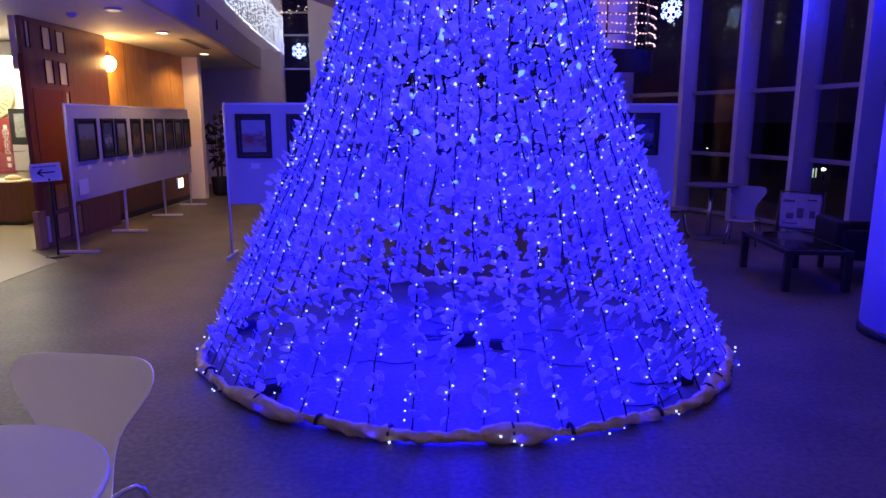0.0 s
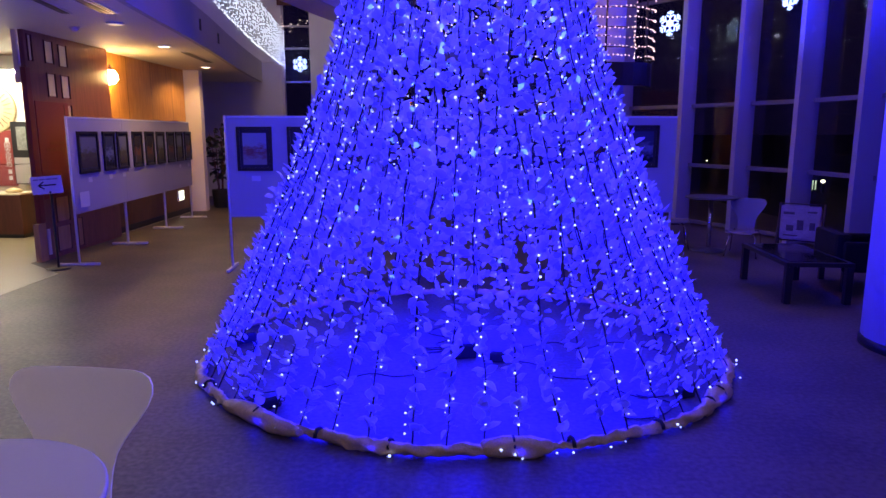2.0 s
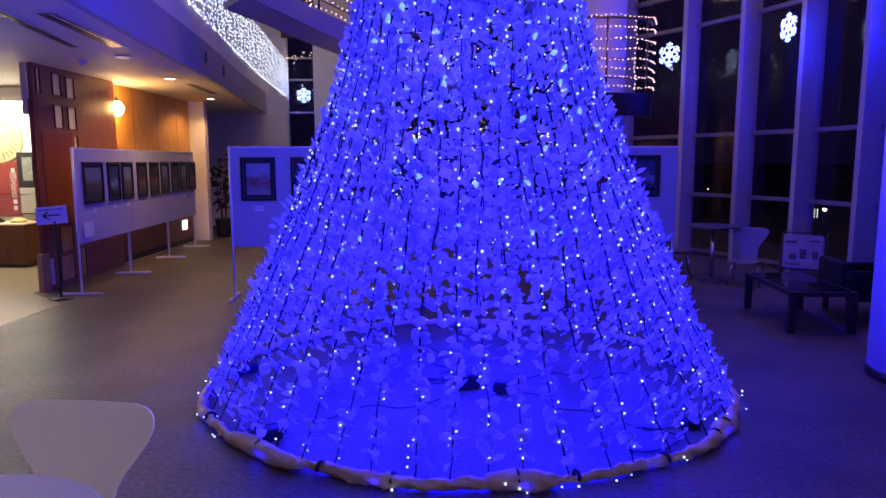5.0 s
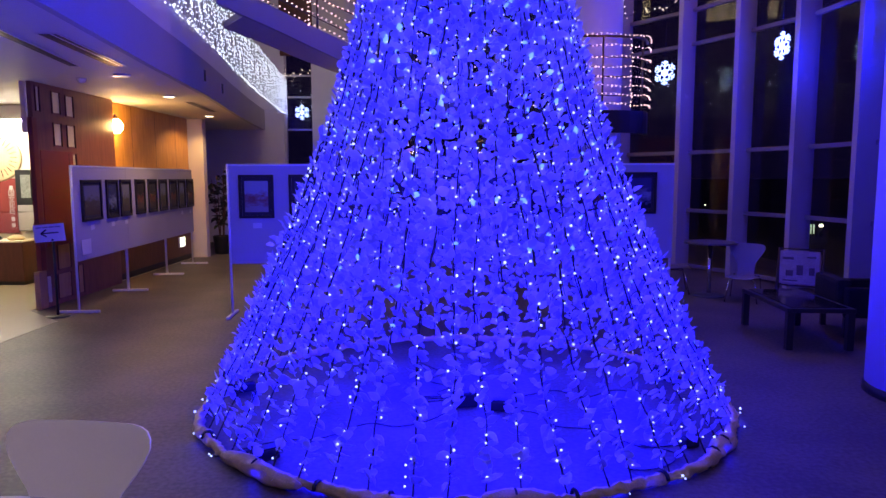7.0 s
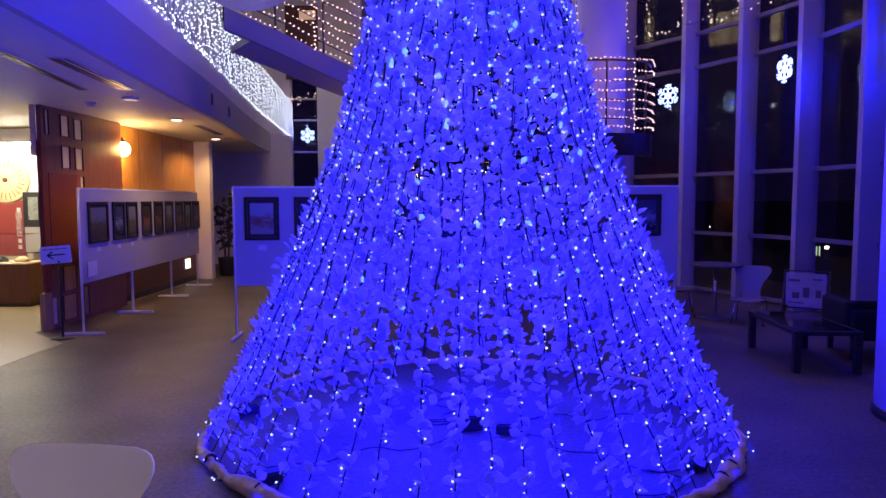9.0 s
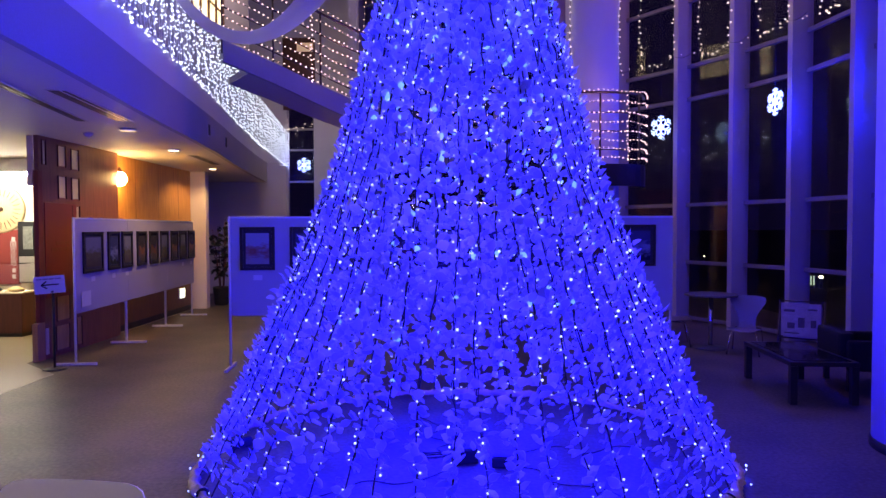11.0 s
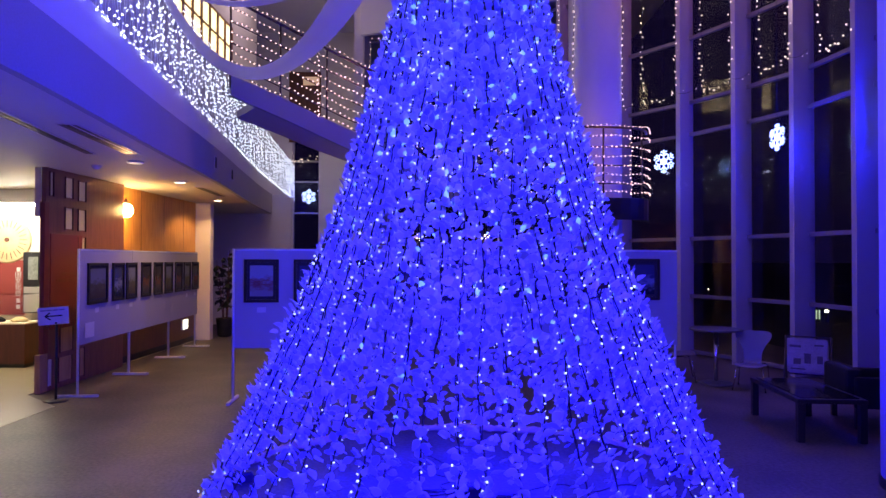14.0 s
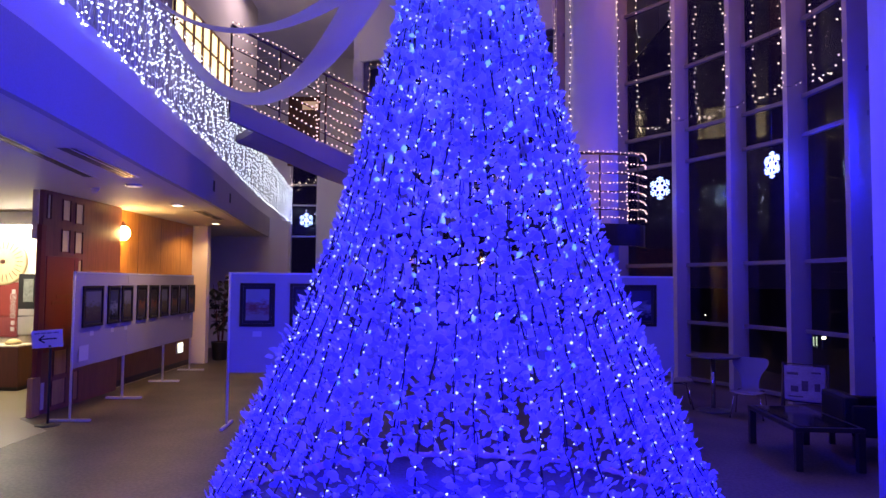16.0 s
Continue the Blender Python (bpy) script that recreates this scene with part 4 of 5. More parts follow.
for k in range(10):
    y0, y1 = 2.2 + 1.9 * k, 4.1 + 1.9 * k
    hang = -0.05 - 0.006 * k
    org = Vector((edge_at(y0) + 0.02, y0, GALLERY))
    net = thing("light_net", org, "dense net of cool white fairy lights hung over the railing", "light net", "light nets")
    bulbs = []
    n = 28 if k < 4 else 22
    for i in range(n):
        y = y0 + (y1 - y0) * (i + rng.uniform(0.1, 0.9)) / n
        x = edge_at(y) + 0.05
        pts = [Vector((x + rng.uniform(-0.015, 0.02), y + 0.05 * math.sin(9 * zz + i) + rng.uniform(-0.03, 0.03), GALLERY + zz)) - org for zz in (1.0, 0.8, 0.6, 0.4, 0.2, hang)]
        part("strand", tube(bmn(), pts, 0.0025, 3, False), M_ALU, net)
        zz = 1.0 - rng.uniform(0, 0.1)
        while zz > hang:
            j = min(4, int((1.0 - zz) / 0.2))
            f = ((1.0 - zz) - 0.2 * j) / 0.2
            p = pts[j].lerp(pts[j + 1], min(1, f)) + Vector((0.008, rng.uniform(-0.02, 0.02), 0))
            bulbs.append(Matrix.Translation(p) @ Matrix.Scale(rng.uniform(0.0042, 0.0092) * (1.0 if k < 3 else 0.95), 4))
            zz -= rng.uniform(0.05, 0.135)
    part("bulb_cluster", gathered("bulb_cluster", [SMALL] * len(bulbs), bulbs, M_NET), None, net, "cool white diodes")["kind"] = "stuff"

# ---- curved stair ----
STAIR = [(-2.64, 8.02, 3.805), (-2.08, 8.4, 3.6), (-1.28, 8.8, 3.27), (-0.3, 9.1, 2.9), (0.5, 9.25, 2.6), (1.1, 9.3, 2.49), (1.8, 9.3, 2.49), (2.45, 9.34, 2.49), (2.83, 9.5, 2.49), (3.0, 9.85, 2.49)]
walk_line = [curve_at(STAIR, k / 48) for k in range(49)]


def inward(i):
    d = walk_line[min(i + 1, 48)] - walk_line[max(i - 1, 0)]
    return Vector((-d.y, d.x, 0)).normalized()


stair = thing("staircase", (2.33, 10.42, 0), "curved white stair with a landing round the column", "staircase")
so = Vector((2.33, 10.42, 0))


def swept(depth0, depth1, out0, out1, first=0, last=48):
    """A bar that follows the stair's outer line, between two depths below it and two widths inwards."""
    bm, rows = bmn(), []
    for i, p in enumerate(walk_line):
        if not first <= i <= last:
            continue
        n = inward(i)
        rows.append([bm.verts.new(p - so + n * o + Vector((0, 0, -d))) for d, o in ((depth0, out0), (depth0, out1), (depth1, out1), (depth1, out0))])
    for a, b in zip(rows, rows[1:]):
        for k in range(4):
            bm.faces.new((a[k], a[(k + 1) % 4], b[(k + 1) % 4], b[k]))
    bm.faces.new(rows[0])
    bm.faces.new(rows[-1][::-1])
    return bm


LEVEL = next(i for i, p in enumerate(walk_line) if p.x > 0.75)  # where the flight meets the landing
part("stringer", swept(-0.06, 0.20, 0.0, 0.06, 0, LEVEL), M_STAIR, stair)
part("landing_edge", swept(0.0, 0.31, 0.0, 0.06, LEVEL, 48), M_FRAME, stair, "dark edge of the landing")
part("soffit", swept(0.10, 0.19, 0.062, 0.85, 3), M_GREYWALL, stair)
for i in range(6, LEVEL, 2):
    p, n = walk_line[i] - so, inward(i)
    ang = math.atan2(n.y, n.x)
    part("tread", box(bmn(), 0.064, -0.16, -0.1, 0.83, 0.16, 0.02, 0.004, Matrix.Translation(p) @ Matrix.Rotation(ang, 4, "Z")), M_GREYWALL, stair)
RAILS = [0.08, 0.21, 0.33, 0.45, 0.58, 0.72, 0.87, 1.02]
for z in (0.2, 0.46, 0.72, 1.0):
    part("rail", tube(bmn(), [p - so + inward(i) * 0.03 + Vector((0, 0, z)) for i, p in enumerate(walk_line)], 0.018 if z == 1.0 else 0.008, 8), M_RAIL, stair)
for i in range(0, 49, 5):
    p = walk_line[i] - so + inward(i) * 0.03
    part("post", tube(bmn(), [p + Vector((0, 0, -0.1)), p + Vector((0, 0, 1.0))], 0.014, 8), M_RAIL, stair)


def string_light(points, step, size, label, mat=None, group="warm string lights", loose=0.10):
    """A cable with fairy lights at even steps along it."""
    org = Vector(points[0])
    t = thing("string_light", org, label, "string light", group)
    part("cable", tube(bmn(), [Vector(p) - org for p in points], 0.003, 4, False), M_CABLE, t)
    marks, left = [], 0.0
    for a, b in zip(points, points[1:]):
        a, b = Vector(a), Vector(b)
        n = (b - a).length
        while left < n:
            j = Vector((rng.uniform(-1, 1), rng.uniform(-1, 1), rng.uniform(-1, 1))) * step * loose
            marks.append(Matrix.Translation(a.lerp(b, left / n) - org + j) @ Matrix.Scale(size * rng.uniform(0.8, 1.15), 4))
            left += step * rng.uniform(0.95 - loose, 1.05 + loose)
        left -= n
    part("bulb_row", gathered("warm_bulb_row", [SMALL] * len(marks), marks, mat or M_AMBER), None, t, "warm amber diodes")["kind"] = "stuff"
    return t


for k, z in enumerate(RAILS):
    pts = []
    for i, p in enumerate(walk_line):
        sag = 0.012 * math.sin(i * 1.26 + k)
        pts.append(p - inward(i) * 0.022 + Vector((0, 0, z + sag)))
    string_light(pts, 0.064, 0.0105, "amber fairy lights wound along the stair railing")
for want in (-1.66, 2.56):
    i = min(range(49), key=lambda j: abs(walk_line[j].x - want))
    p = walk_line[i] - inward(i) * 0.01
    string_light([p + Vector((0.02 * math.sin(k * 2), 0, 0.05 + 0.16 * k)) for k in range(7)], 0.06, 0.011, "amber fairy lights wound round a railing post")

# ---- warm strings on the windows and column ----
for i in range(3, 8):
    a, b = fins[i], fins[i + 1]
    o = outward(i) * 0.16
    low = 4.42 + rng.uniform(-0.05, 0.05)
    p, q = a.lerp(b, 0.03) - outward(i) * 0.02, a.lerp(b, 0.70) + o
    pts = [(p.x, p.y, TOP - 0.3)] + [(p.x + 0.01 * math.sin(k), p.y, TOP - 0.5 - (TOP - 0.5 - low) * k / 9) for k in range(10)]
    pts += [tuple(p.lerp(q, f) + Vector((0, 0, low - 0.07 * math.sin(math.pi * f)))) for f in (0.25, 0.5, 0.75)]
    pts += [(q.x + 0.01 * math.sin(k), q.y, low + (TOP - 0.5 - low) * k / 9) for k in range(10)]
    string_light(pts, 0.105, 0.0118, "amber fairy lights looped down a window", M_PALE, group="window string lights", loose=0.32)
    if i > 3:  # a slack length that runs on past the fin to the next loop
        r0, r1 = Vector((p.x, p.y, low)), fins[i - 1].lerp(fins[i], 0.66) - outward(i - 1) * 0.03 + Vector((0, 0, 4.42))
        string_light([r0.lerp(r1, f) - Vector((0, 0, 0.05 * math.sin(math.pi * f))) for f in (0, 0.25, 0.5, 0.75, 1)], 0.16, 0.009, "slack length of amber fairy lights between two loops", M_PALE, group="window string lights", loose=0.4)
for x, y, low in ((2.70, 10.18, 3.95), (1.95, 10.2, 4.0), (2.2, 13.08, 5.2)):
    string_light([(x + 0.012 * math.sin(2 * k), y, TOP - 0.4 - (TOP - 0.4 - low) * k / 10) for k in range(11)], 0.10, 0.011, "amber fairy lights hanging in a straight drop", M_PALE, group="window string lights")
string_light([(-1.05, 14.85, 5.4), (-1.05, 14.85, 6.62), (-1.75, 15.05, 6.66), (-1.78, 15.05, 5.0)], 0.13, 0.013, "amber fairy lights round a far window", group="window string lights")

string_light([(-5.0 + 0.9 * k / 8, 21.38, 4.80 + 0.16 * (k / 8) ** 2 - 0.03 * math.sin(k)) for k in range(9)], 0.11, 0.016, "pale fairy lights along the end window's transom", M_PALE, group="window string lights", loose=0.5)
for x, y0, y1 in ((-5.0, 5.1, 4.85), (-4.72, 4.84, 4.6)):
    string_light([(x, 21.38, y0), (x + 0.03, 21.38, 0.5 * (y0 + y1)), (x - 0.02, 21.38, y1)], 0.08, 0.012, "pale fairy lights dangling at the end window", M_PALE, group="window string lights", loose=0.5)

# ---- snowflake lights ----


def snowflake(p, facing, dia, watts=38.0):
    t = thing("snowflake_light", Matrix.Translation(p) @ Matrix.Rotation(facing, 4, "Z"), "glowing white snowflake light hung at the window", "snowflake light", "snowflake lights")
    r = dia / 2
    for k in range(6):
        turn = Matrix.Rotation(math.tau * k / 6, 4, "Y")
        bm = tube(bmn(), [(0, 0, 0), (0, 0, r)], r * 0.048, 6)
        for z, n in ((0.5, 0.34), (0.78, 0.26)):
            for s in (-1, 1):
                tube(bm, [(0, 0, r * z), (s * r * n * 0.8, 0, r * (z + n * 0.5))], r * 0.045, 6)
                ball(bm, (s * r * n * 0.85, 0, r * (z + n * 0.55)), r * 0.075)
        ball(bm, (0, 0, r), r * 0.08)
        bmesh.ops.transform(bm, matrix=turn, verts=bm.verts[:])
        part("arm", bm, M_FLAKE, t)
    bm = bmn()
    pts = [(0.3 * r * math.sin(math.tau * k / 6), 0, 0.3 * r * math.cos(math.tau * k / 6)) for k in range(7)]
    part("hub", tube(bm, pts, r * 0.055, 6), M_FLAKE, t)
    lamp("flake_glow", "POINT", Vector(p) + Vector((-0.02, -0.05, -0.03)), watts, (0.004, 0.006, 1.0), 0.03)
    part("cord", tube(bmn(), [(0, 0, r), (0, 0, TOP - p[2] - 0.01 if p[1] < 15 else 1.6)], 0.003, 4), M_CABLE, t)
    return t


snowflake((3.57, 10.9, 3.23), radians(-47), 0.36, 16.0)
snowflake((4.49, 9.0, 3.285), radians(-84), 0.35, 130.0)
snowflake((-4.41, 21.1, 3.60), 0, 0.44, 25.0)
snowflake((5.08, 7.42, 3.35), radians(-80), 0.35, 60.0)

# ---- sheer swags ----


def swag(a, b, sag, width, label):
    a, b = Vector(a), Vector(b)
    t = thing("ribbon_swag", a, label, "fabric swag", "ceiling swags")
    bm, rows = bmn(), []
    for k in range(41):
        f = k / 40
        c = a.lerp(b, f) - a + Vector((0, 0, -sag * 4 * f * (1 - f)))
        tilt = 0.22 + 1.1 * f
        w = width * (0.30 + 0.70 * f)
        run = (b - a) + Vector((0, 0, -sag * 4 * (1 - 2 * f)))
        side = Vector((-run.z, 0, run.x)).normalized() * math.sin(tilt) + Vector((0, math.cos(tilt), 0))
        rows.append([bm.verts.new(c + side * (w * s) + Vector((0, 0.012 * math.sin(8 * s + 5 * f), 0))) for s in (-0.5, -0.25, 0, 0.25, 0.5)])
    for p, q in zip(rows, rows[1:]):
        for k in range(4):
            bm.faces.new((p[k], p[k + 1], q[k + 1], q[k])).smooth = True
    part("cloth", bm, M_RIBBON, t)
    return t


swag((-3.409, 7.244, 5.162), (-0.634, 6.085, 4.616), 1.388, 0.40, "sheer white fabric swag sagging from the ceiling")
swag((-3.237, 6.664, 4.729), (0.057, 4.962, 4.718), 0.815, 0.33, "second sheer white fabric swag from the ceiling")

# ---- upper gallery windows and door ----
lw = thing("paper_window", (-5.095, 13.78, 6.05), "warm lit paper lattice window above the gallery", "window", "", "structure")
part("paper", box(bmn(), 0.0, -1.68, 0, 0.01, 1.68, 1.0), M_SHOJI, lw)
for k in range(8):
    y = -1.68 + 0.48 * k
    part("muntin", box(bmn(), 0.01, y - 0.025, 0, 0.05, y + 0.025, 1.0), M_DARKWOOD, lw)
for k in range(3):
    part("rail", box(bmn(), 0.012, -1.68, 0.49 * k - 0.012, 0.045, 1.68, 0.49 * k + 0.022), M_DARKWOOD, lw)
ud = thing("door_upper", (-4.62, 21.48, 5.4), "dark brown double door on the gallery with a lit pane", "door", "", "structure")
part("leaf", box(bmn(), -0.52, -0.03, 0, -0.002, 0.0, 2.3, 0.004), M_DARKWOOD, ud)
part("leaf", box(bmn(), 0.002, -0.03, 0, 0.52, 0.0, 2.3, 0.004), M_DARKWOOD, ud)
part("lit_pane", box(bmn(), -0.06, -0.04, 1.86, 0.46, -0.031, 2.14), M_DIMPANE, ud, "amber lit pane")
# ---- chairs and tables ----


def shell_chair(m, label, mat=M_SHELL):
    """A moulded one-piece chair: waisted back, rounded seat, four thin chrome legs."""
    t = thing("chair", m, label, "chair", "shell chairs")
    line = [(-0.225, 0.365, 0.12), (-0.222, 0.377, 0.165), (-0.20, 0.383, 0.195), (-0.12, 0.380, 0.222), (-0.02, 0.370, 0.220), (0.07, 0.365, 0.165), (0.13, 0.368, 0.128), (0.165, 0.38, 0.117), (0.182, 0.405, 0.112), (0.195, 0.455, 0.111), (0.203, 0.505, 0.117),
            (0.213, 0.55, 0.128), (0.228, 0.60, 0.155), (0.243, 0.65, 0.192), (0.256, 0.695, 0.222), (0.266, 0.735, 0.237), (0.273, 0.762, 0.235), (0.278, 0.783, 0.222), (0.281, 0.794, 0.20), (0.283, 0.80, 0.165)]
    pts = [Vector(p) for p in line]
    bm, rows = bmn(), []
    for y, z, w in line:
        w, z = w * 1.0, 0.788 + (z - 0.80) * 1.055
        k = min(1.0, max(0.0, (z - 0.40) / 0.18))
        k = k * k * (3 - 2 * k)
        row = []
        for s in (-1, -0.85, -0.6, -0.3, 0, 0.3, 0.6, 0.85, 1):
            cup = s * s * (w / 0.23) ** 2
            row.append(bm.verts.new((s * w, y - 0.022 * k * cup, z + 0.02 * (1 - k) * cup)))
        rows.append(row)
    for a, b in zip(rows, rows[1:]):
        for k in range(8):
            bm.faces.new((a[k], a[k + 1], b[k + 1], b[k])).smooth = True
    ob = part("shell", bm, mat, t)
    md = ob.modifiers.new("thick", "SOLIDIFY")
    md.thickness, md.offset = 0.008, 0
    sp = ob.modifiers.new("crisp", "EDGE_SPLIT")
    sp.split_angle = radians(60)
    for sx in (-1, 1):
        for sy in (-1, 1):
            fy = 0.205 if sy < 0 else 0.285  # the rear pair arches out behind the narrow waist
            rise = [(sx * 0.05, sy * 0.05, 0.318), (sx * 0.13, sy * (fy - 0.095), 0.314), (sx * 0.165, sy * (fy - 0.055), 0.29)] if sy < 0 else [(sx * 0.05, 0.05, 0.318), (sx * 0.10, 0.16, 0.326), (sx * 0.13, 0.215, 0.338), (sx * 0.155, 0.245, 0.338), (sx * 0.175, 0.262, 0.315), (sx * 0.185, 0.268, 0.27)]
            part("leg", tube(bmn(), rise + [(sx * 0.205, sy * fy, 0.012)], 0.009, 10), M_CHROME, t)
            part("rubber_foot", lathe(bmn(), [(0.010, 0), (0.011, 0.02), (0.009, 0.03)], 10, (sx * 0.206, sy * (fy + 0.001), 0)), M_BLACK, t)
    part("hub", lathe(bmn(), [(0.075, 0.308), (0.075, 0.328)], 20), M_BLACK, t)
    return t


def round_table(m, r, label, mat=M_TOP, foot=M_CHROME):
    t = thing("round_table", m, label, "table", "round tables")
    part("tabletop", lathe(bmn(), [(r - 0.01, 0.696), (r, 0.702), (r, 0.716), (r - 0.006, 0.72)], 64), mat, t)
    part("pole", tube(bmn(), [(0, 0, 0.03), (0, 0, 0.69)], 0.028, 16), M_CHROME, t)
    part("base", lathe(bmn(), [(0.21, 0), (0.215, 0.012), (0.20, 0.02), (0.035, 0.045)], 40), foot, t)
    part("spider", box(bmn(), -0.18, -0.02, 0.68, 0.18, 0.02, 0.695, 0.003), M_BLACK, t)
    return t


round_table((-1.165, 1.33, 0), 0.385, "round white laminate table beside a shell chair")
shell_chair(pose(-1.208, 1.80, 0.003, 0, 1.7, -2), "white shell chair drawn up to the round table")
# the window set wears the darker copies in place of dim light
round_table((3.51, 8.66, 0), 0.33, "small round table by the windows, darkened for the dim light", M_DIMTOP, M_DIMTOP)
shell_chair(pose(3.80, 8.30, 0, 0, 0, -32) @ Matrix.Scale(0.9, 4), "white shell chair by the window table, darkened for the dim light", M_DIMSHELL)
shell_chair(pose(3.13, 8.98, 0, 0, 0, 75), "white shell chair half behind the display board, darkened for the dim light", M_DIMSHELL)

lt = thing("low_table", pose(3.44, 6.4, 0, 0, 0, -4), "black low table with a dark glass top", "low table")
part("top", box(bmn(), -0.30, -0.55, 0.345, 0.30, 0.55, 0.385, 0.006), M_FRAME, lt)
part("glass_inset", box(bmn(), -0.25, -0.50, 0.384, 0.25, 0.50, 0.389), material("dark_glass", (0.01, 0.01, 0.012), 0.06, vary=0.1, bump=0), lt)
for sx in (-1, 1):
    for sy in (-1, 1):
        part("leg", box(bmn(), sx * 0.265 - 0.03, sy * 0.515 - 0.03, 0, sx * 0.265 + 0.03, sy * 0.515 + 0.03, 0.345, 0.004), M_FRAME, lt)

ac = thing("armchair", pose(4.24, 6.6, 0, 0, 0, 80), "low black armchair by the window", "armchair")
M_LEATHER = material("black_leather", (0.006, 0.006, 0.006), 0.88, vary=0.2, scale=20, fine=260, bump=0.12)
part("seat", box(bmn(), -0.26, -0.3, 0.24, 0.26, 0.28, 0.38, 0.04), M_LEATHER, ac)
part("backrest", box(bmn(), -0.30, 0.22, 0.3, 0.30, 0.36, 0.57, 0.04), M_LEATHER, ac)
for s in (-1, 1):
    part("arm", box(bmn(), s * 0.31 - 0.04, -0.3, 0.2, s * 0.31 + 0.04, 0.3, 0.5, 0.03), M_LEATHER, ac)
    for y in (-0.26, 0.26):
        part("leg", box(bmn(), s * 0.29 - 0.025, y - 0.025, 0, s * 0.29 + 0.025, y + 0.025, 0.24, 0.003), M_FRAME, ac)

rk = thing("leaflet_rack", pose(4.32, 7.95, 0, 0, 0, -35), "metal leaflet rack holding pinkish newspapers", "rack")
M_NEWS = material("newsprint", (0.42, 0.34, 0.34), 0.85, vary=0.3, scale=16, fine=90, bump=0.05)
for s in (-1, 1):
    part("upright", tube(bmn(), [(s * 0.24, 0.12, 0.0), (s * 0.24, 0.02, 0.70)], 0.012, 8), M_RAIL, rk)
    part("front_leg", tube(bmn(), [(s * 0.24, -0.16, 0.0), (s * 0.24, 0.03, 0.62)], 0.012, 8), M_RAIL, rk)
for z in (0.24, 0.47, 0.69):
    part("crossbar", tube(bmn(), [(-0.24, 0.03, z), (0.24, 0.03, z)], 0.008, 8), M_RAIL, rk)
for k, (x0, x1, z0, z1) in enumerate(((-0.22, 0.21, 0.27, 0.67), (-0.2, 0.22, 0.25, 0.64))):
    bm = bmn()
    box(bm, x0, -0.03 + 0.03 * k, z0, x1, -0.012 + 0.03 * k, z1, 0.004)
    part("newspaper", bm, M_NEWS, rk)
for x, z, w, h in ((0.0, 0.44, 0.07, 0.12), (-0.13, 0.58, 0.12, 0.03), (0.12, 0.60, 0.1, 0.02), (-0.11, 0.40, 0.08, 0.07), (0.13, 0.43, 0.06, 0.09), (-0.1, 0.31, 0.16, 0.015)):
    part("print_bar", box(bmn(), x - w / 2, -0.034, z - h / 2, x + w / 2, -0.0305, z + h / 2), M_PRINT, rk)
part("shelf", box(bmn(), -0.23, -0.1, 0.15, 0.23, 0.06, 0.165), M_FRAME, rk)

# ---- potted plant in the recess ----
pl = thing("potted_plant", (-4.62, 13.78, 0), "tall dark leafy plant in a black pot", "plant")
part("pot", lathe(bmn(), [(0.12, 0), (0.15, 0.03), (0.18, 0.36), (0.185, 0.38), (0.16, 0.38), (0.15, 0.34)], 24), M_BLACK, pl)
rng = random.Random(21)
raws, poses = [], []
for k in range(7):
    a, lean = rng.uniform(0, 6.28), rng.uniform(0.03, 0.22)
    h = rng.uniform(1.0, 1.55)
    pts = [(0.04 * math.cos(a) + lean * (s ** 1.5) * math.cos(a), 0.04 * math.sin(a) + lean * (s ** 1.5) * math.sin(a) * 0.8, 0.34 + h * s) for s in (0, 0.3, 0.6, 1)]
    part("stem", tube(bmn(), pts, [0.012, 0.01, 0.008, 0.004], 6), M_DARKWOOD, pl)
    for j in range(17):
        f = rng.uniform(0.2, 1.0)
        c = Vector(pts[0]).lerp(Vector(pts[-1]), f)
        raws.append(LEAF_RAW[rng.randrange(3)])
        poses.append(Matrix.Translation(c) @ Euler((rng.uniform(-0.9, 0.9), rng.uniform(-0.6, 0.6), rng.uniform(0, 6.28))).to_matrix().to_4x4() @ Matrix.Scale(rng.uniform(0.09, 0.16), 4))
part("foliage", gathered("plant_foliage", raws, poses, material("dark_foliage", (0.022, 0.035, 0.02), 0.45, vary=0.3)), None, pl, "dark green leaves")["kind"] = "stuff"

# ---- under the tree: transformers, cords, ties ----
for x, y, w, d, h, a in ((0.14, 4.45, 0.17, 0.11, 0.10, 12), (0.375, 4.36, 0.11, 0.08, 0.07, -8), (-1.50, 4.78, 0.17, 0.10, 0.07, 40), (-1.02, 3.58, 0.17, 0.09, 0.06, 35), (1.70, 5.05, 0.16, 0.10, 0.09, -30), (1.44, 3.74, 0.10, 0.07, 0.06, 20)):
    t = thing("transformer", pose(x, y, 0, 0, 0, a), "black transformer box for the light strings", "transformer", "transformers")
    part("case", box(bmn(), -w / 2, -d / 2, 0, w / 2, d / 2, h, 0.012), M_BLACK, t)
    part("gland", tube(bmn(), [(w / 2, 0, h * 0.4), (w / 2 + 0.03, 0, h * 0.35)], 0.012, 8), M_BLACK, t)
    part("lid", box(bmn(), -w / 2 + 0.01, -d / 2 + 0.01, h, w / 2 - 0.01, d / 2 - 0.01, h + 0.006, 0.002), M_FRAME, t)


def cord(points, label):
    """A thin cord lying on the floor."""
    org = Vector((*points[0], 0.006))
    pts = [curve_at([Vector((*p, 0.006)) for p in points], k / 40) - org for k in range(41)]
    for i, p in enumerate(pts):
        p += Vector((0.008 * noise.noise((i * 0.4, points[0][0], 1)), 0.008 * noise.noise((i * 0.4, points[0][1], 5)), 0))
    t = thing("power_cord", org, label, "cord", "floor cords")
    part("sheath", tube(bmn(), pts, 0.0035, 6), M_CABLE, t)


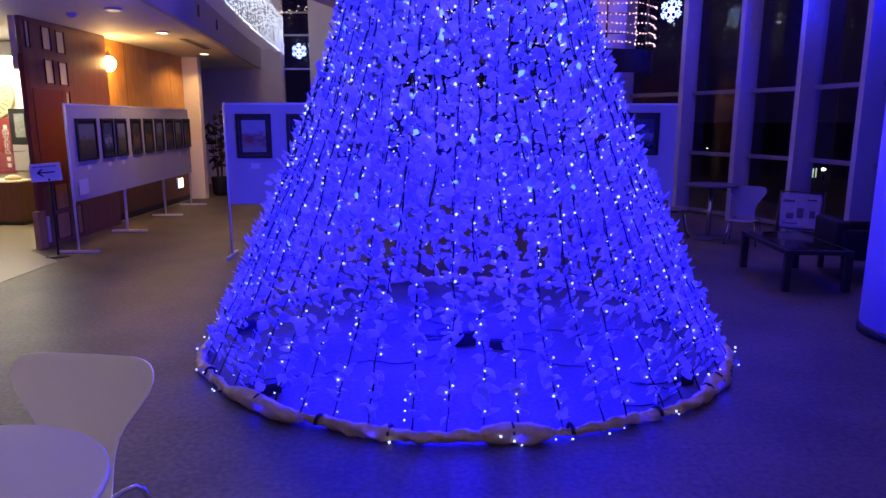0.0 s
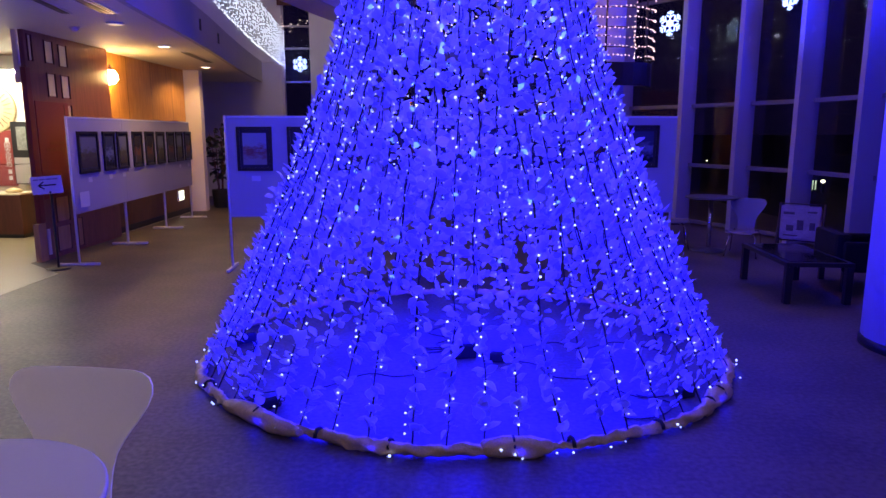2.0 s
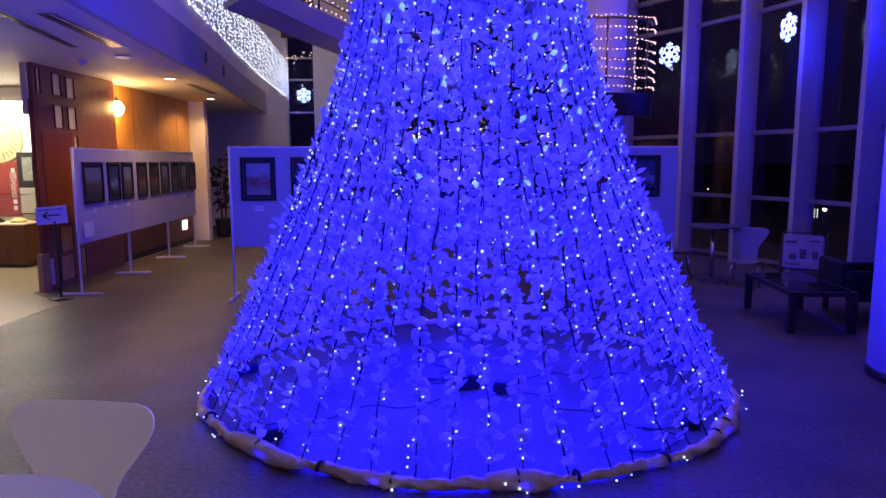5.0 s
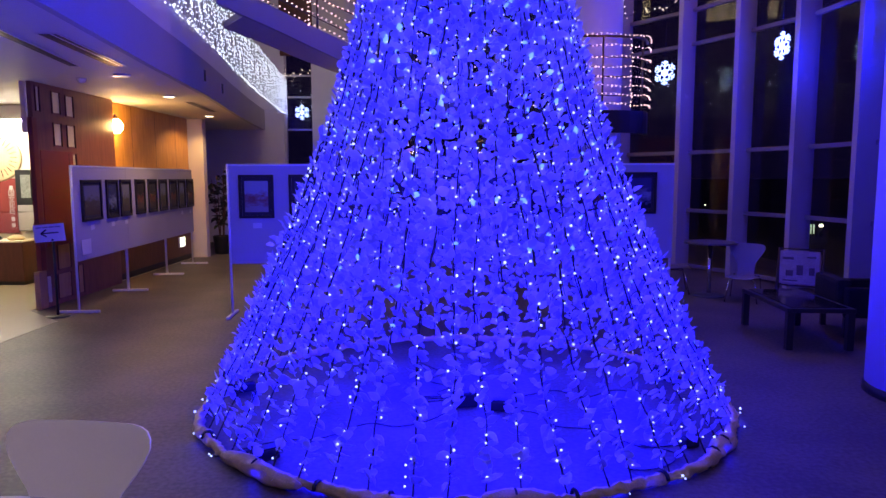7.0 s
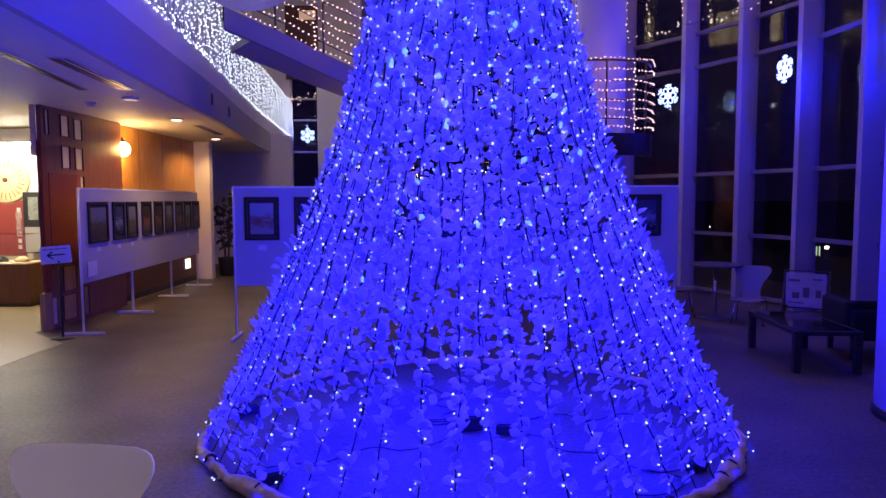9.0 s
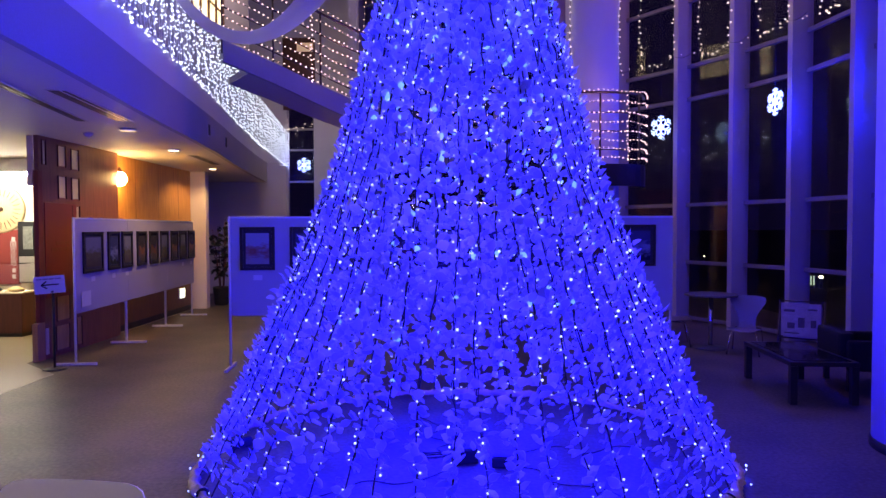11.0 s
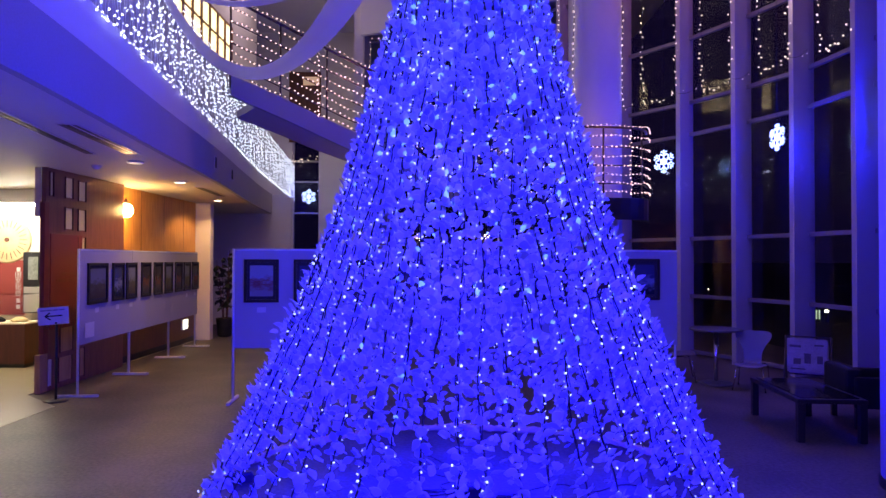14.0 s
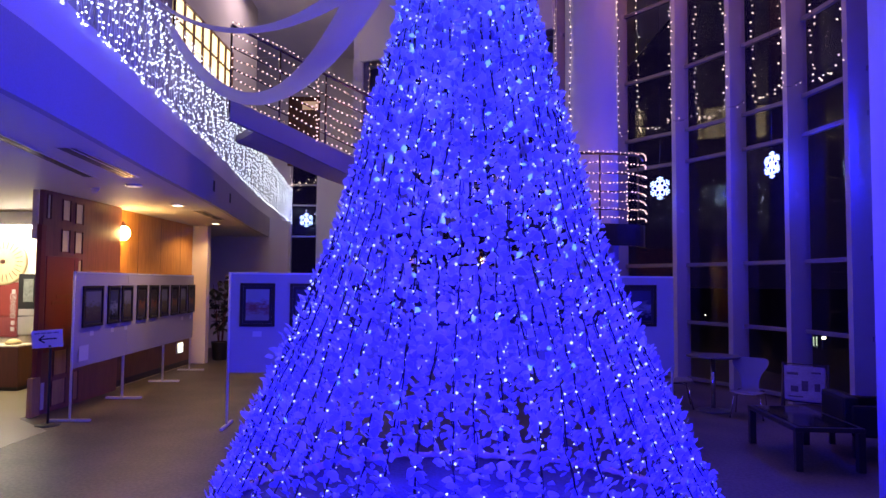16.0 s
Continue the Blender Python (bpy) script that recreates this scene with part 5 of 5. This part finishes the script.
cord([(0.08, 4.40), (-0.1, 4.15), (-0.3, 4.05), (-0.5, 4.1), (-0.75, 3.86), (-1.0, 3.82), (-1.3, 3.6)], "dark power cord snaking over the floor inside the ring")
cord([(0.43, 4.36), (0.62, 4.28), (0.7, 4.05), (0.95, 3.98), (1.15, 3.72), (1.4, 3.75)], "dark power cord running to the ring of the tree")
cord([(0.9, 4.0), (1.05, 3.62), (1.0, 3.42), (1.2, 3.45), (1.32, 3.62), (1.15, 3.75)], "dark looped cord on the floor")
cord([(0.12, 4.52), (-0.05, 4.7), (0.05, 4.85), (-0.12, 5.0), (-0.02, 5.2), (-0.2, 5.5)], "dark kinked cord behind the transformers")
cord([(-0.2, 4.55), (0.02, 4.62), (-0.22, 4.62), (0.03, 4.57), (-0.18, 4.5), (0.06, 4.55)], "dark coil of spare cord beside a transformer")
cord([(0.4, 4.5), (0.8, 4.75), (1.0, 4.6), (1.3, 4.75), (1.6, 4.5)], "dark cord to the far side of the ring")


def ring_at(a):
    return Vector((TREE[0] + 1.80 * math.cos(a), TREE[1] + 1.629 * math.sin(a), 0.04))


# bundles of wrapping, ties and stray diodes on the hose
def bundle(a, n, r, label):
    p = ring_at(a)
    q = ring_at(a + 0.01) - p
    t = thing("wrapping_bundle", Matrix.Translation((p.x, p.y, 0)) @ Matrix.Rotation(math.atan2(q.y, q.x), 4, "Z"), label, "bundle", "hose bundles")
    steps = [k / 36 for k in range(37)]
    pts = [(n * (s - 0.5), 0.012 * math.sin(6 * s), r * 0.9) for s in steps]
    rr = [r * (0.32 + 0.75 * math.sin(math.pi * min(1, max(0.0, s * 0.94 + 0.03))) ** 0.6 + 0.04 * math.sin(13 * s + a)) for s in steps]
    bm = tube(bmn(), pts, rr, 18)
    for v in bm.verts:
        twist = math.atan2(v.co.z - r * 0.9, v.co.y)
        fold = Vector((v.co.x * 9, v.co.y * 34, v.co.z * 34)) + Vector((a, 0, 0))
        v.co += 0.011 * noise.noise_vector(fold) + 0.004 * noise.noise_vector(fold * 2.3)
        v.co.z += 0.004 * math.sin(6 * twist + 14 * v.co.x)
        v.co.z = max(0.002, v.co.z)
    part("folds", bm, M_HOSE, t)
    part("tie", tube(bmn(), [(-0.02, 0.9 * r * math.cos(k), r * 0.95 + 1.06 * r * math.sin(k)) for k in (0.2, 1, 1.57, 2.2, 2.9)], 0.006, 6), M_CABLE, t)


bundle(-1.455, 0.34, 0.052, "thick tan bundle of wrapping on the hose")
bundle(-0.63, 0.26, 0.052, "tan bundle of wrapping at the hose's end")
bundle(-2.25, 0.62, 0.047, "loose tan wrapping on the hose")
for a in (-1.80, -1.30, -2.02, -0.72, -1.0, -2.62):
    p = ring_at(a)
    t = thing("cable_tie", (p.x, p.y, 0.0), "black tie knotted round the wrapped hose", "tie", "hose ties")
    part("band", tube(bmn(), [(0.034 * math.cos(k) * math.cos(a), 0.034 * math.cos(k) * math.sin(a), 0.036 + 0.038 * math.sin(k)) for k in (0.0, 0.6, 1.2, 1.8, 2.4, 3.14)], 0.011, 6), M_CABLE, t)
marks = []
for k in range(46):
    a = rng.uniform(0, math.tau)
    o = rng.choice((0.05, 0.06, -0.03))
    marks.append(Matrix.Translation(ring_at(a) - Vector((TREE[0], TREE[1], rng.uniform(-0.03, 0.03))) + Vector((o * math.cos(a), o * math.sin(a), 0))) @ Matrix.Scale(rng.uniform(0.0045, 0.008), 4))
part("ring_bulbs", gathered("ring_bulbs", [BULB_RAW] * len(marks), marks, M_LED), None, tree, "stray diodes along the hose")["kind"] = "stuff"

# ---- outside ----
for x, y, r in ((11.31, 19.8, 0.06), (13.6, 34.5, 0.03)):
    t = thing("garden_lamp", (x, y, -0.25), "low lit garden lamp on the lawn", "lamp", "garden lamps")
    part("post", tube(bmn(), [(0, 0, 0), (0, 0, 0.3)], 0.05, 10), M_BLACK, t)
    part("head", lathe(bmn(), [(r * 0.6, 0.30), (r, 0.33), (r, 0.33 + 0.6 * r), (r * 0.4, 0.33 + 0.9 * r)], 14), M_GARDEN, t)
# two slim uprights with a pale green glow beyond the windows
M_STREAK = glow("green_streak_glow", (0.75, 1.0, 0.62), 0.55)
for x in (11.12, 11.21):
    t = thing("green_streak", (x, 20.0, -0.25), "slim upright streak of pale green glow beyond the windows", "lamp", "bollard lamps")
    part("foot", tube(bmn(), [(0, 0, 0), (0, 0, 0.08)], 0.034, 10), M_BLACK, t)
    part("lens", tube(bmn(), [(0, 0, 0.08), (0, 0, 0.36)], 0.02, 10), M_STREAK, t)
